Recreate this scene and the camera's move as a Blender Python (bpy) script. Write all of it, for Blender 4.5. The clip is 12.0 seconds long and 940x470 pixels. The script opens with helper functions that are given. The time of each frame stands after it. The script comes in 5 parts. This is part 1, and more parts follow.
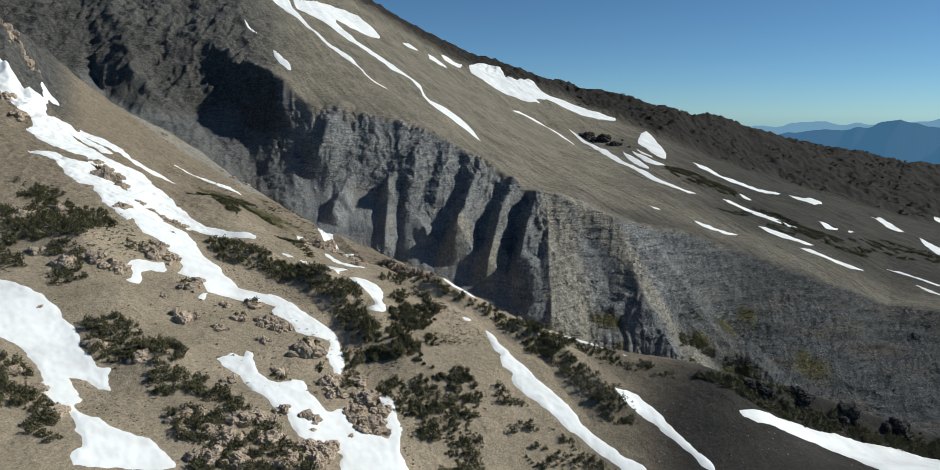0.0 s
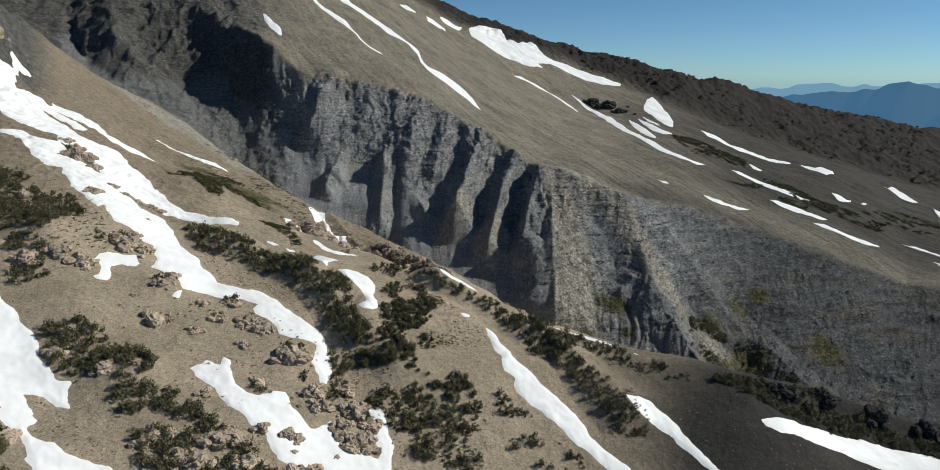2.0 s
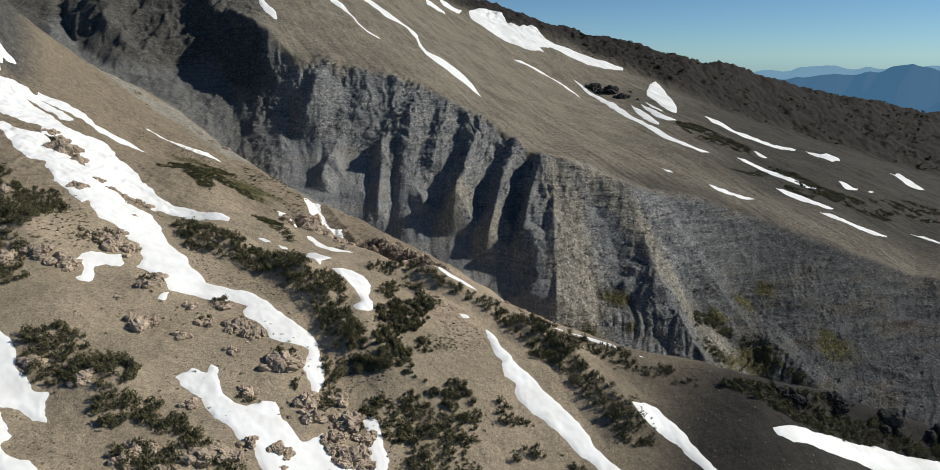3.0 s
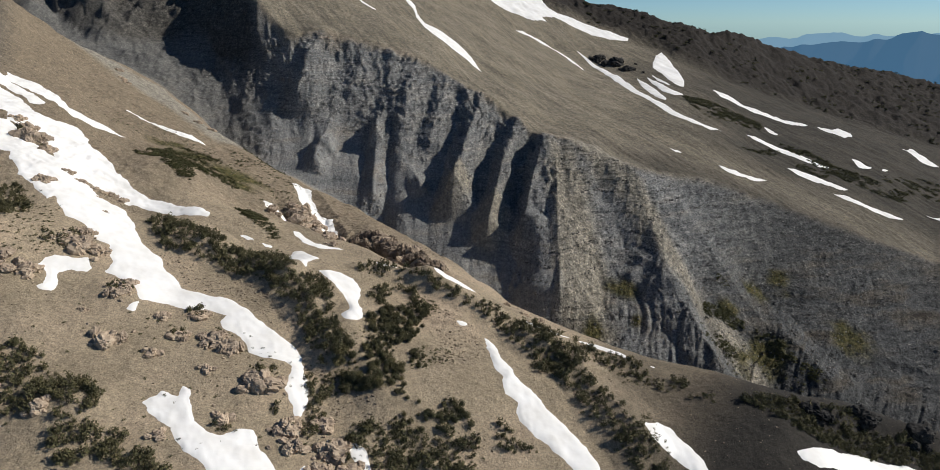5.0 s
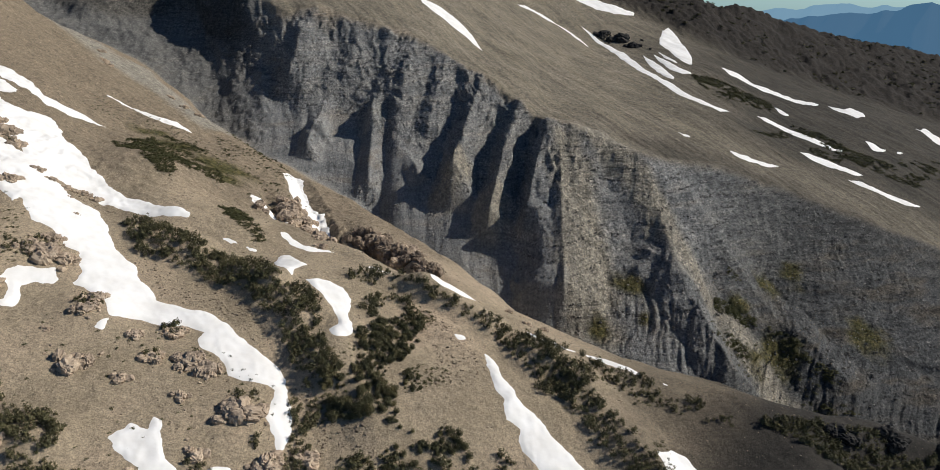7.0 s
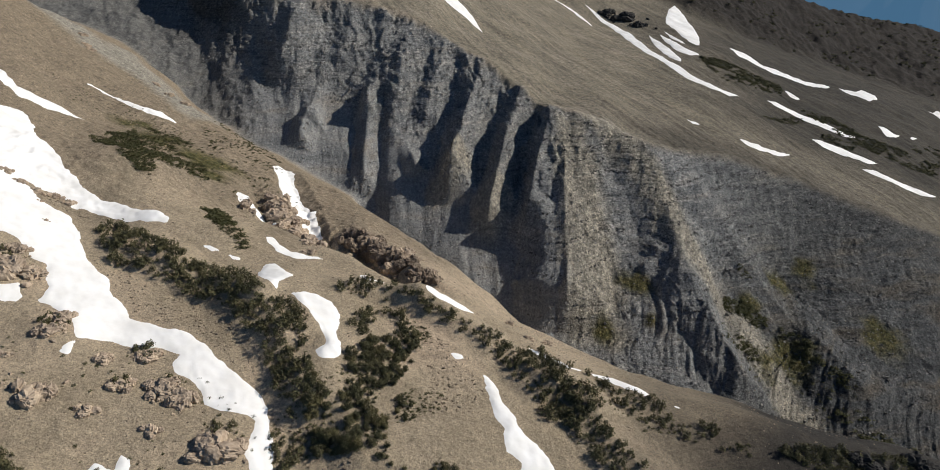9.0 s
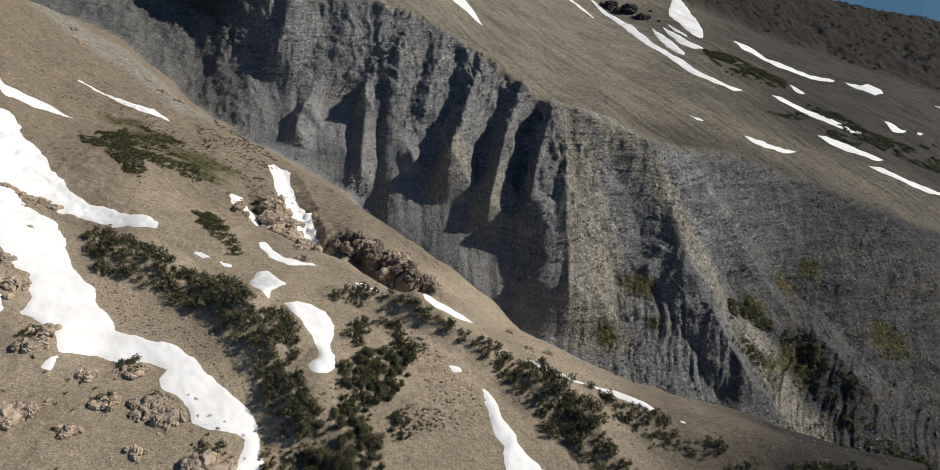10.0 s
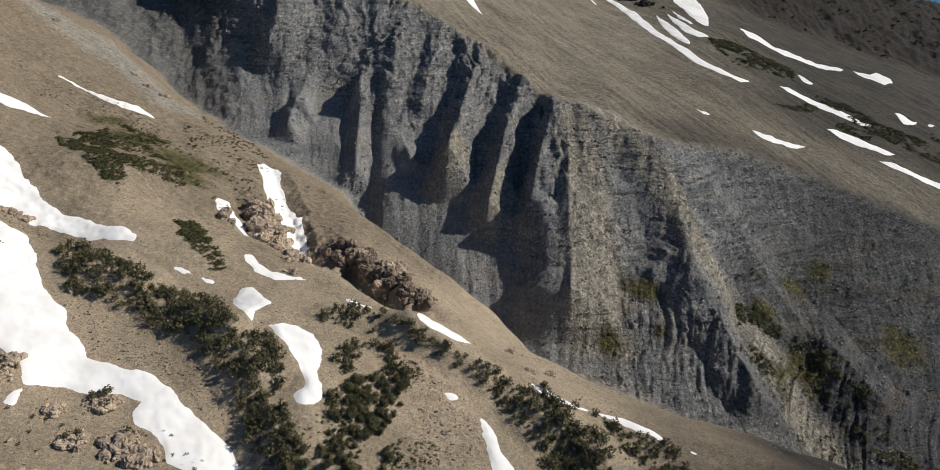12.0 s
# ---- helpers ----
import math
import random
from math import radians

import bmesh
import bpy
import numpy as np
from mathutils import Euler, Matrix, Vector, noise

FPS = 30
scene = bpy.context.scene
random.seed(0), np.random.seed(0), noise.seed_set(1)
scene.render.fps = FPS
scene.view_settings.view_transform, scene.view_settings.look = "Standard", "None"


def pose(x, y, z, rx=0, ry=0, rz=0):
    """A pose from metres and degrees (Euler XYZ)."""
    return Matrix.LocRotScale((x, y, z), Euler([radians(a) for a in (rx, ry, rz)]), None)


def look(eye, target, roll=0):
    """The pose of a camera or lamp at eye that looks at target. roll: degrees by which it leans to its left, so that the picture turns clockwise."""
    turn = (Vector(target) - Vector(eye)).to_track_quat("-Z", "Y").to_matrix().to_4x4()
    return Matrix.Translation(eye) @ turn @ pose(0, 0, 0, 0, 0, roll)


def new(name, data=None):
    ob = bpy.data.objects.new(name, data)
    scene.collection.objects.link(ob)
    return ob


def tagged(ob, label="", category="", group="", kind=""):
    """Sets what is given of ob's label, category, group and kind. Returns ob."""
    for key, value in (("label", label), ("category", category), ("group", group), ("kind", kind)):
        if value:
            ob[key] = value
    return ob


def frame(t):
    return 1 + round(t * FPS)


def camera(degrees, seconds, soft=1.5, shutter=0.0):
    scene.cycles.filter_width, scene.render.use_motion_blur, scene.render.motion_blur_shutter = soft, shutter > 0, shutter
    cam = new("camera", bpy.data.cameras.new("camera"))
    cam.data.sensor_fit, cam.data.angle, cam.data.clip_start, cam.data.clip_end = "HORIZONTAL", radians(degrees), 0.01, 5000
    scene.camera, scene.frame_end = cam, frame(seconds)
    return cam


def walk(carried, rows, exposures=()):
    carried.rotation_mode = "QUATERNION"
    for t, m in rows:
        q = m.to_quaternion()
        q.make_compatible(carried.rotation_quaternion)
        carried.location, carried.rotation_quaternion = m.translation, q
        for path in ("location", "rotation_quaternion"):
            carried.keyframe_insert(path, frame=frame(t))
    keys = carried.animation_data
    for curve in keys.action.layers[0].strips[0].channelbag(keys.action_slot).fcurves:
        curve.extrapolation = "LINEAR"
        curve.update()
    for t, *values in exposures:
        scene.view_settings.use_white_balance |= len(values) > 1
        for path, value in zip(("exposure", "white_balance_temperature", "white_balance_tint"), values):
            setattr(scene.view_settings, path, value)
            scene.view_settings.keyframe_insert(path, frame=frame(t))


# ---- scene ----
import functools

cam = camera(66.4, 12.0, soft=0.6)
METRES, EYE, TILT = 150.0, 120.0, -9.5
ROWS = [
    (0.0, 0.0, 0.0, 0.0, -0.0, -0.0, -0.0),
    (0.5, 0.0012, 0.0468, 0.02, 0.0, -0.79, 0.02),
    (1.0, 0.0022, 0.0924, 0.0397, 0.01, -1.57, 0.03),
    (1.5, 0.0037, 0.1379, 0.0595, 0.02, -2.29, 0.05),
    (2.0, 0.0049, 0.1837, 0.0793, 0.04, -3.04, 0.05),
    (2.5, 0.0065, 0.228, 0.0986, 0.06, -3.75, 0.04),
    (3.0, 0.0079, 0.2712, 0.1171, 0.06, -4.42, 0.05),
    (5.0, 0.0142, 0.4397, 0.1893, 0.1, -6.99, 0.04),
    (5.5, 0.0153, 0.4789, 0.2065, 0.11, -7.56, 0.02),
    (6.0, 0.0167, 0.5183, 0.2232, 0.14, -8.13, 0.02),
    (6.5, 0.0178, 0.5561, 0.2391, 0.16, -8.68, 0.01),
    (7.0, 0.019, 0.5938, 0.2552, 0.19, -9.22, -0.01),
    (9.0, 0.0248, 0.7353, 0.3142, 0.26, -11.19, -0.07),
    (9.5, 0.0263, 0.7687, 0.3284, 0.28, -11.58, -0.09),
    (10.0, 0.028, 0.8008, 0.3419, 0.31, -11.97, -0.11),
    (10.5, 0.0295, 0.8315, 0.3545, 0.33, -12.32, -0.13),
    (11.0, 0.0308, 0.8615, 0.3673, 0.31, -12.68, -0.15),
    (11.5, 0.0317, 0.8907, 0.3795, 0.3, -13.03, -0.15),
    (12.0, 0.0328, 0.9195, 0.3916, 0.3, -13.36, -0.16),
]
walk(cam, [(t, pose(0, 0, EYE, TILT) @ pose(METRES * x, METRES * y, METRES * z, 90 + pitch, roll, yaw)) for t, x, y, z, yaw, pitch, roll in ROWS],
     exposures=((0.0, -0.19, 6050, 4), (2.0, -0.19, 6200, 5.5), (4.0, -0.18, 6450, 9), (5.5, -0.17, 6500, 10), (12.0, -0.17, 6500, 10)))

# ---- light ----
SUN_BEARING, SUN_HEIGHT = 85.0, 35.0
world = bpy.data.worlds.new("sky")
scene.world = world
world.use_nodes = True
wn = world.node_tree.nodes
sky = wn.new("ShaderNodeTexSky")
sky.sky_type, sky.sun_disc = "NISHITA", False
sky.sun_elevation, sky.sun_rotation = radians(SUN_HEIGHT), radians(SUN_BEARING)
sky.altitude, sky.air_density, sky.dust_density, sky.ozone_density = 2600.0, 0.75, 0.9, 2.0
wn["Background"].inputs["Strength"].default_value = 0.08
clear = wn.new("ShaderNodeMix")
clear.data_type, clear.blend_type = "RGBA", "MULTIPLY"
clear.inputs["Factor"].default_value, clear.inputs["B"].default_value = 1.0, (0.80, 1.03, 1.12, 1)
world.node_tree.links.new(sky.outputs["Color"], clear.inputs["A"])
world.node_tree.links.new(clear.outputs["Result"], wn["Background"].inputs["Color"])
sun_way = Vector((math.sin(radians(SUN_BEARING)) * math.cos(radians(SUN_HEIGHT)), math.cos(radians(SUN_BEARING)) * math.cos(radians(SUN_HEIGHT)), math.sin(radians(SUN_HEIGHT))))
sun = new("sun", bpy.data.lights.new("sun", "SUN"))
sun.data.energy, sun.data.angle, sun.data.color = 5.1, radians(0.53), (1.0, 0.93, 0.82)
sun.matrix_world = look(sun_way * 900, (0, 0, 0))


# ---- terrain shape ----
def lattice(ix, iy, seed):
    """A random value from -1 to 1 for each lattice point."""
    h = (ix.astype(np.int64) * 374761393 + iy.astype(np.int64) * 668265263 + seed * 1442695041) & 0xFFFFFFFF
    h = ((h ^ (h >> 13)) * 1274126177) & 0xFFFFFFFF
    h = ((h ^ (h >> 16)) * 2246822519) & 0xFFFFFFFF
    return (h ^ (h >> 15)) / 2147483648.0 - 1.0


def value_noise(x, y, seed=0):
    fx, fy = np.floor(x), np.floor(y)
    u, v = x - fx, y - fy
    u, v = u * u * u * (u * (u * 6 - 15) + 10), v * v * v * (v * (v * 6 - 15) + 10)
    a, b = lattice(fx, fy, seed), lattice(fx + 1, fy, seed)
    c, d = lattice(fx, fy + 1, seed), lattice(fx + 1, fy + 1, seed)
    return (a * (1 - u) + b * u) * (1 - v) + (c * (1 - u) + d * u) * v


def fbm(x, y, size, octaves=4, seed=0, gain=0.5):
    total, amp, norm, k = 0.0, 1.0, 0.0, 1.0 / size
    for i in range(octaves):
        total = total + amp * value_noise(x * k + 17.3 * i, y * k - 9.1 * i, seed + i)
        norm, amp, k = norm + amp, amp * gain, k * 2.03
    return total / norm


def ridged(x, y, size, octaves=3, seed=0):
    total, amp, norm, k = 0.0, 1.0, 0.0, 1.0 / size
    for i in range(octaves):
        total = total + amp * (1 - 2 * np.abs(value_noise(x * k + 5.7 * i, y * k + 3.3 * i, seed + i)))
        norm, amp, k = norm + amp, amp * 0.5, k * 2.1
    return total / norm


def blocks(u, v, size, seed):
    """Jointed blocks: one random height for each uneven cell."""
    a, b = u / size, v / size
    return lattice(np.floor(a + 0.45 * value_noise(a * 0.8, b * 0.8, seed)), np.floor(b + 0.45 * value_noise(a * 0.7, b * 0.7, seed + 1)), seed + 2)


def ease(lo, hi, v):
    s = np.clip((v - lo) / (hi - lo), 0, 1)
    return s * s * (3 - 2 * s)


# The lie of the land: break lines from the lower slope over the gorge to the far ridge (x, y, z in metres).
FOOT = (
    (-129.8, 185, 23.2), (-102.4, 195.8, 17.5), (-70.6, 205.2, 12.6), (-43.3, 215.7, 7.1), (0, 232, -1.4), (46.9, 242.5, -6.9),
    (87.5, 246.9, -9.2), (142.9, 259.2, -15.6), (189.6, 270.1, -21.3),
)
SHELF = (
    (-190, 258, 46), (-124.5, 240, 28.5), (-66.5, 247, 20.5), (-36, 253, 12), (-14, 262, 10.5), (17.5, 264, 6.4),
    (60, 270, 0), (95, 272, -5), (145, 285, -17), (195, 290, -28),
)
BENCH = (
    (-218, 325, 68), (-174, 319, 63), (-127, 294, 44), (-101, 284, 35.5), (-69, 284, 28), (-52, 290, 24),
    (-28, 280, 22.5), (2, 290, 20), (30, 302, 14.5), (66, 302, 7), (103, 300, 1), (160, 310, -15),
    (215, 315, -30),
)
MID = (
    (-230, 362, 80), (-175, 350, 67), (-134, 333, 51), (-107, 325, 40.6), (-80, 328, 37.5), (-60, 345, 39.6),
    (-40, 318, 34), (8, 328, 20.5), (66, 318, 9.5), (100, 314, 4), (139.5, 307.9, -2.2), (177.5, 301.6, -12.4),
    (211.5, 303.6, -24.6),
)
CREST = (
    (-300, 400, 115), (-214, 421, 93), (-157, 404, 62), (-120, 384, 54.5), (-95, 405, 46), (-62, 398, 39.5),
    (-28, 376, 35.5), (-12, 362, 33), (17, 354, 22.5), (65, 331, 10.5), (98, 322, 5), (145.1, 320.7, -4.4),
    (185.9, 316.4, -15), (221, 317.7, -27.5),
)
HOLLOW = (
    (-300, 440, 121.5), (-228, 470, 93.3), (-175, 440, 68), (-130, 422, 55), (-92, 425, 38), (-62, 422, 25.5),
    (-50, 416, 23.5), (-41, 406, 21), (-31, 390, 21.5), (-13, 376, 25.5), (8, 366, 23), (18.5, 364, 18), (66, 346, 5),
    (104, 337, -3.5), (147, 336, -15.5), (223, 334, -39),
)
SHOULDER = (
    (-300, 480, 128), (-241, 520, 93.6), (-192, 477, 73.7), (-140, 460, 55), (-103, 450, 39), (-80, 447, 31),
    (-60, 443, 29), (-47, 434, 30), (-33, 413, 28), (-24, 400, 28), (-12, 382, 29), (4, 374, 24), (20, 378, 14),
    (68, 362, -1), (110, 352, -12), (150, 352, -27), (225, 350, -50),
)
LIP = (
    (-341.9, 541, 187.3), (-342.5, 575.8, 173.6), (-347.7, 624.8, 163.4), (-323, 632.3, 141.2), (-292.5, 625, 122), (-262, 640, 102),
    (-246, 640, 92), (-212, 610, 77), (-170, 560, 62), (-136, 535, 50), (-112, 530, 37.5), (-96, 528, 32), (-78, 522, 25.5),
    (-58, 500, 22), (-40, 478, 19), (-23, 455, 17), (-8, 432, 15), (8, 412, 11), (22, 408, -2), (36, 416, -26), (58.4, 397.7, -26.5), (80.3, 383.7, -26.7),
    (104.3, 378.9, -36.4), (128.7, 375.6, -46.1), (190, 372, -66), (270, 355, -85),
)
GORGE = (
    (-459, 655, 128), (-366, 689, 116), (-325, 696, 110), (-295, 695, 99), (-248, 681, 80), (-196, 641, 48),
    (-126, 592, 22), (-81, 574, 5), (-49.1, 542.8, -17.6), (-26.1, 524.3, -20.8), (-1.8, 505, -29.1), (24.5, 477.4, -43.5),
    (42.3, 460.1, -48.6), (67.9, 444.8, -54), (94.4, 429.8, -57), (119.4, 416.2, -61.8), (144.9, 407, -69.4), (165, 408, -88),
    (195, 400, -104), (261, 373, -132),
)
FACE = (
    (-520, 800, 192), (-420, 822, 157), (-379, 764, 132), (-322, 740, 115), (-285, 770, 111), (-248, 765, 113),
    (-215, 720, 92), (-175, 690, 86), (-139, 653, 60), (-75, 641, 48), (-40, 571, 10), (-8, 580, 17), (46, 524, -8), (60, 509, -25),
    (124, 526, -12), (162, 507, -38), (194, 504, -54), (217, 512, -46), (255, 501, -54), (330, 471, -76),
)
RIM = (
    (-600, 930, 262), (-520, 960, 258), (-419, 911, 224), (-345, 900, 208), (-300, 868, 194), (-264, 829, 175),
    (-191, 753, 146), (-153, 718, 126), (-132.1, 728, 128), (-84.6, 725.1, 119.9), (-32.1, 715.3, 103.7), (9.1, 681.9, 78.8), (41.8, 643.6, 61.7), (59, 615.2, 52.1),
    (89.5, 598.3, 48.2), (120.9, 587.7, 36), (154.8, 598.3, 28), (195, 609.6, 18.7), (235.4, 603.7, 3.8), (275.6, 588.7, -10.8),
    (319.3, 583.3, -24.5), (351, 582.4, -35.4),
)
SLOPE = (
    (-774, 1106, 420), (-455, 1250, 410), (-321.6, 1104, 304.3), (-221.5, 1128, 273.6), (-148.6, 1120, 237.5), (14.4, 1100, 155.1),
    (163.4, 1032, 79.1), (258.2, 955.7, 64.8), (366.9, 941, 28), (461.9, 931.8, 4.6), (518.6, 855, -29), (532.7, 798.6, -39.8),
)
SCAR = (
    (-832, 1188, 445), (-493, 1353, 440), (-286.7, 1268, 370.4), (-164.7, 1249, 294.8), (-4, 1230, 200.5), (115.3, 1215, 160.7),
    (242.4, 1191, 111.8), (325.2, 1134, 75), (494.9, 1148, 17.4), (635.1, 1134, -24.4), (745.1, 1126, -52),
)
SKYLINE = (
    (-946, 1352, 480), (-547, 1504, 500), (-364, 1373, 411.8), (-244.9, 1368, 361), (-178.8, 1358, 322.7), (-37.2, 1349, 248.9),
    (93.7, 1337, 201.1), (210.6, 1313, 168.2), (321.6, 1280, 140.2), (453.8, 1324, 115.2), (608.3, 1371, 75.8), (765.4, 1405, 46.9),
    (929.5, 1423, 20),
)
# Swells and dips of the lower slope: x, y, rise, reach.
SWELLS = (
    (-68, 348, 4.5, 16), (-95, 382, 6.5, 17), (-153, 425, 10, 26), (-116, 384, 2, 14), (-230, 497, 3.5, 24), (-195, 412, -3, 20), (-113, 251, 5.5, 13),
    (114, 278, 8, 24), (-147, 305, -3.4, 16), (-121, 309, 2.2, 10), (-44, 350, 3.5, 12), (-14, 356, 3.5, 12), (100, 314, 3.2, 18), (-176, 324, 4, 14), (-155, 265, -3.5, 13),
    (-37, 260, 2.4, 13), (-63, 277, 2.8, 12), (-1, 327, 2.0, 11), (60, 284, 2.4, 13), (-160, 516, -3, 18), (-192, 500, -4.5, 20), (-222, 523, -5, 18),
)
BREAKS = (FOOT, SHELF, BENCH, MID, CREST, HOLLOW, SHOULDER, LIP, GORGE, FACE, RIM, SLOPE, SCAR, SKYLINE)
# Buttresses of the gorge wall: top x, y, foot x, y, height, width.
SPURS = (
    (-112, 653, -118, 609, 10, 10), (-74, 663, -70, 581, 11, 10), (-41, 601, -35, 585, 8, 8), (11, 675, -12, 566, 17, 15), (38, 641, 13, 540, 16, 13), (57, 610, 36, 531, 15, 13),
    (65, 602, 56, 477, 20, 28), (120, 584, 130, 487, 8, 22), (127, 492, 143, 429, 13, 17), (149, 569, 219, 444, 9, 24), (-130, 731, -141, 664, 14, 17), (-300, 868, -185, 745, 9, 24),
    (-395, 848, -358, 781, 13, 24), (-338, 869, -300, 797, 12, 26), (-436, 803, -398, 760, 12, 26), (-312, 730, -271, 729, 9, 16), (-94, 719, -96, 672, 5, 10), (-47, 707, -52, 640, 5, 10),
    (-19, 700, -30, 624, 6, 11), (-74, 655, -73, 633, 12, 6), (-109, 634, -109, 624, 9, 7), (-8, 590, -11, 573, 8, 8), (-131, 364, -101, 354, 4.2, 12), (-101, 354, -67, 336, 4.2, 12),
    (-67, 336, -55, 318, 5.1, 12), (-55, 318, -43, 293, 5.1, 12), (-46, 359, -17, 354, 3.4, 9), (-17, 354, 13, 340, 4.2, 10), (13, 340, 30, 318, 4.2, 12), (30, 336, 44, 307, 4.2, 12),
    (44, 307, 60, 271, 4.2, 12), (-112, 540, -84, 470, -5, 9),
    (-84, 470, -64, 416, -6, 8), (-116, 484, -88, 424, -5, 6),
)
# Pale ribs of tuff on the eastern wall: from x, y to x, y.
PALE = (
    (92, 597, 118, 561), (118, 561, 134, 515), (134, 515, 154, 487), (154, 487, 168, 452), (168, 452, 179, 428), (69, 593, 65, 473), (79, 470, 76, 571),
    (-9, 582, -15, 568), (16, 554, 14, 540), (-290, 632, -232, 606), (-232, 606, -205, 596), (-240, 628, -190, 585), (-205, 596, -168, 562),
)
# Mossy patches: x, y, size.
MOSS = (
    (99, 500, 12), (77, 470, 9), (102, 473, 8), (213, 536, 13), (169, 501, 9), (245, 492, 16),
    (193, 525, 12), (181, 470, 18), (165, 462, 12), (-160, 488, 20), (-134, 479, 20), (-184, 505, 14), (-128, 462, 12),
)


def along(line, bearing):
    """Range and height of a break line at each bearing, smoothly joined."""
    pts = sorted((math.atan2(x, y), math.hypot(x, y), z) for x, y, z in line)
    a, r, z = (np.array(c) for c in zip(*pts))
    out = []
    q = np.clip(bearing, a[0], a[-1])
    i = np.clip(np.searchsorted(a, q, side="right") - 1, 0, len(a) - 2)
    h = a[i + 1] - a[i]
    s = (q - a[i]) / h
    for v in (r, z):
        d = np.diff(v) / np.diff(a)
        m = np.concatenate(([d[0]], np.where(d[1:] * d[:-1] > 0, 2 * d[1:] * d[:-1] / np.where(d[1:] + d[:-1] == 0, 1, d[1:] + d[:-1]), 0), [d[-1]]))
        out.append((2 * s**3 - 3 * s**2 + 1) * v[i] + (s**3 - 2 * s**2 + s) * h * m[i] + (3 * s**2 - 2 * s**3) * v[i + 1] + (s**3 - s**2) * h * m[i + 1])
    return out


def layers(bearing):
    """Ranges and heights of all break lines, with the ground under and behind them."""
    rz = [along(line, bearing) for line in BREAKS]
    r0, z0 = rz[0]
    side = ease(radians(38), radians(75), np.abs(bearing))
    rs = [np.zeros_like(bearing), r0 * 0.6] + [p[0] for p in rz]
    zs = [np.full_like(bearing, -62.0), z0 - 0.4 * r0 * 0.27] + [p[1] for p in rz]
    rs += [rs[-1] + 700, np.full_like(bearing, 4900.0)]
    zs += [zs[-1] - 280, np.full_like(bearing, -420.0)]
    zs = [z * (1 - side) + side * (-60 - 0.03 * r) for r, z in zip(rs, zs)]
    return np.array(rs), np.array(zs)


def profile(rs, zs, r):
    """Straight pieces between the break lines; rs, zs are (lines, n), r is (n,)."""
    z = zs[0].copy()
    for i in range(len(rs) - 1):
        s = np.clip((r - rs[i]) / np.maximum(rs[i + 1] - rs[i], 3.0), 0, 1)
        z += (zs[i + 1] - zs[i]) * s
    return z


def zone(rs, r, i, j, soft=12.0):
    """1 between break lines i and j, 0 outside."""
    return ease(-soft, soft, r - rs[i]) * ease(-soft, soft, rs[j] - r)


def land(x, y, fine=True):
    """Height of the ground, and where it is gorge wall, upper slope and far ridge."""
    shape = x.shape
    x, y = x.ravel(), y.ravel()
    wx = x + 5 * fbm(x, y, 40, 3, 91)
    wy = y + 5 * fbm(x, y, 40, 3, 92)
    if not fine:
        wx, wy = x, y
    r, bearing = np.hypot(wx, wy), np.arctan2(wx, wy)
    rs, zs = layers(bearing)
    w = np.clip(0.009 * r, 1.5, 9.0)
    z = sum(k * profile(rs, zs, r + s * w) for s, k in ((-1.5, 0.12), (-0.75, 0.22), (0, 0.32), (0.75, 0.22), (1.5, 0.12)))
    wall, upper, ridge = zone(rs, r, 10, 12, 8), zone(rs, r, 12, 15, 10), zone(rs, r, 14, 16, 40)
    for x0, y0, rise, reach in SWELLS:
        k = np.nonzero((np.abs(x - x0) < 3 * reach) & (np.abs(y - y0) < 3 * reach))[0]
        z[k] += rise * np.exp(-((x[k] - x0) ** 2 + (y[k] - y0) ** 2) / (reach * reach))
    jag = 0.2 * value_noise(x / 13, y / 13, 5) + 0.05 * value_noise(x / 4, y / 4, 6)
    for x0, y0, x1, y1, height, width in SPURS:
        dx, dy = x1 - x0, y1 - y0
        reach = width * 1.6 + math.hypot(dx, dy) / 2
        k = np.nonzero(np.hypot(x - (x0 + x1) / 2, y - (y0 + y1) / 2) < reach)[0]
        s = ((x[k] - x0) * dx + (y[k] - y0) * dy) / (dx * dx + dy * dy)
        t = np.clip(s, 0, 1)
        d = np.hypot(x[k] - x0 - t * dx, y[k] - y0 - t * dy) * (1 + (jag[k] if fine else 0))
        rough = np.clip((1.05 - s) / 0.1, 0, 1) if height > 4 else 1.0
        z[k] += height * rough * np.clip(1 - d / width, 0, 1) ** 0.95 * np.clip(0.4 + 1.2 * s, 0.3, 1)
    if fine:
        z = z + detail(x, y, z, rs, r, bearing, wall, upper, ridge)
    return [v.reshape(shape) for v in (z, wall, upper, ridge)]


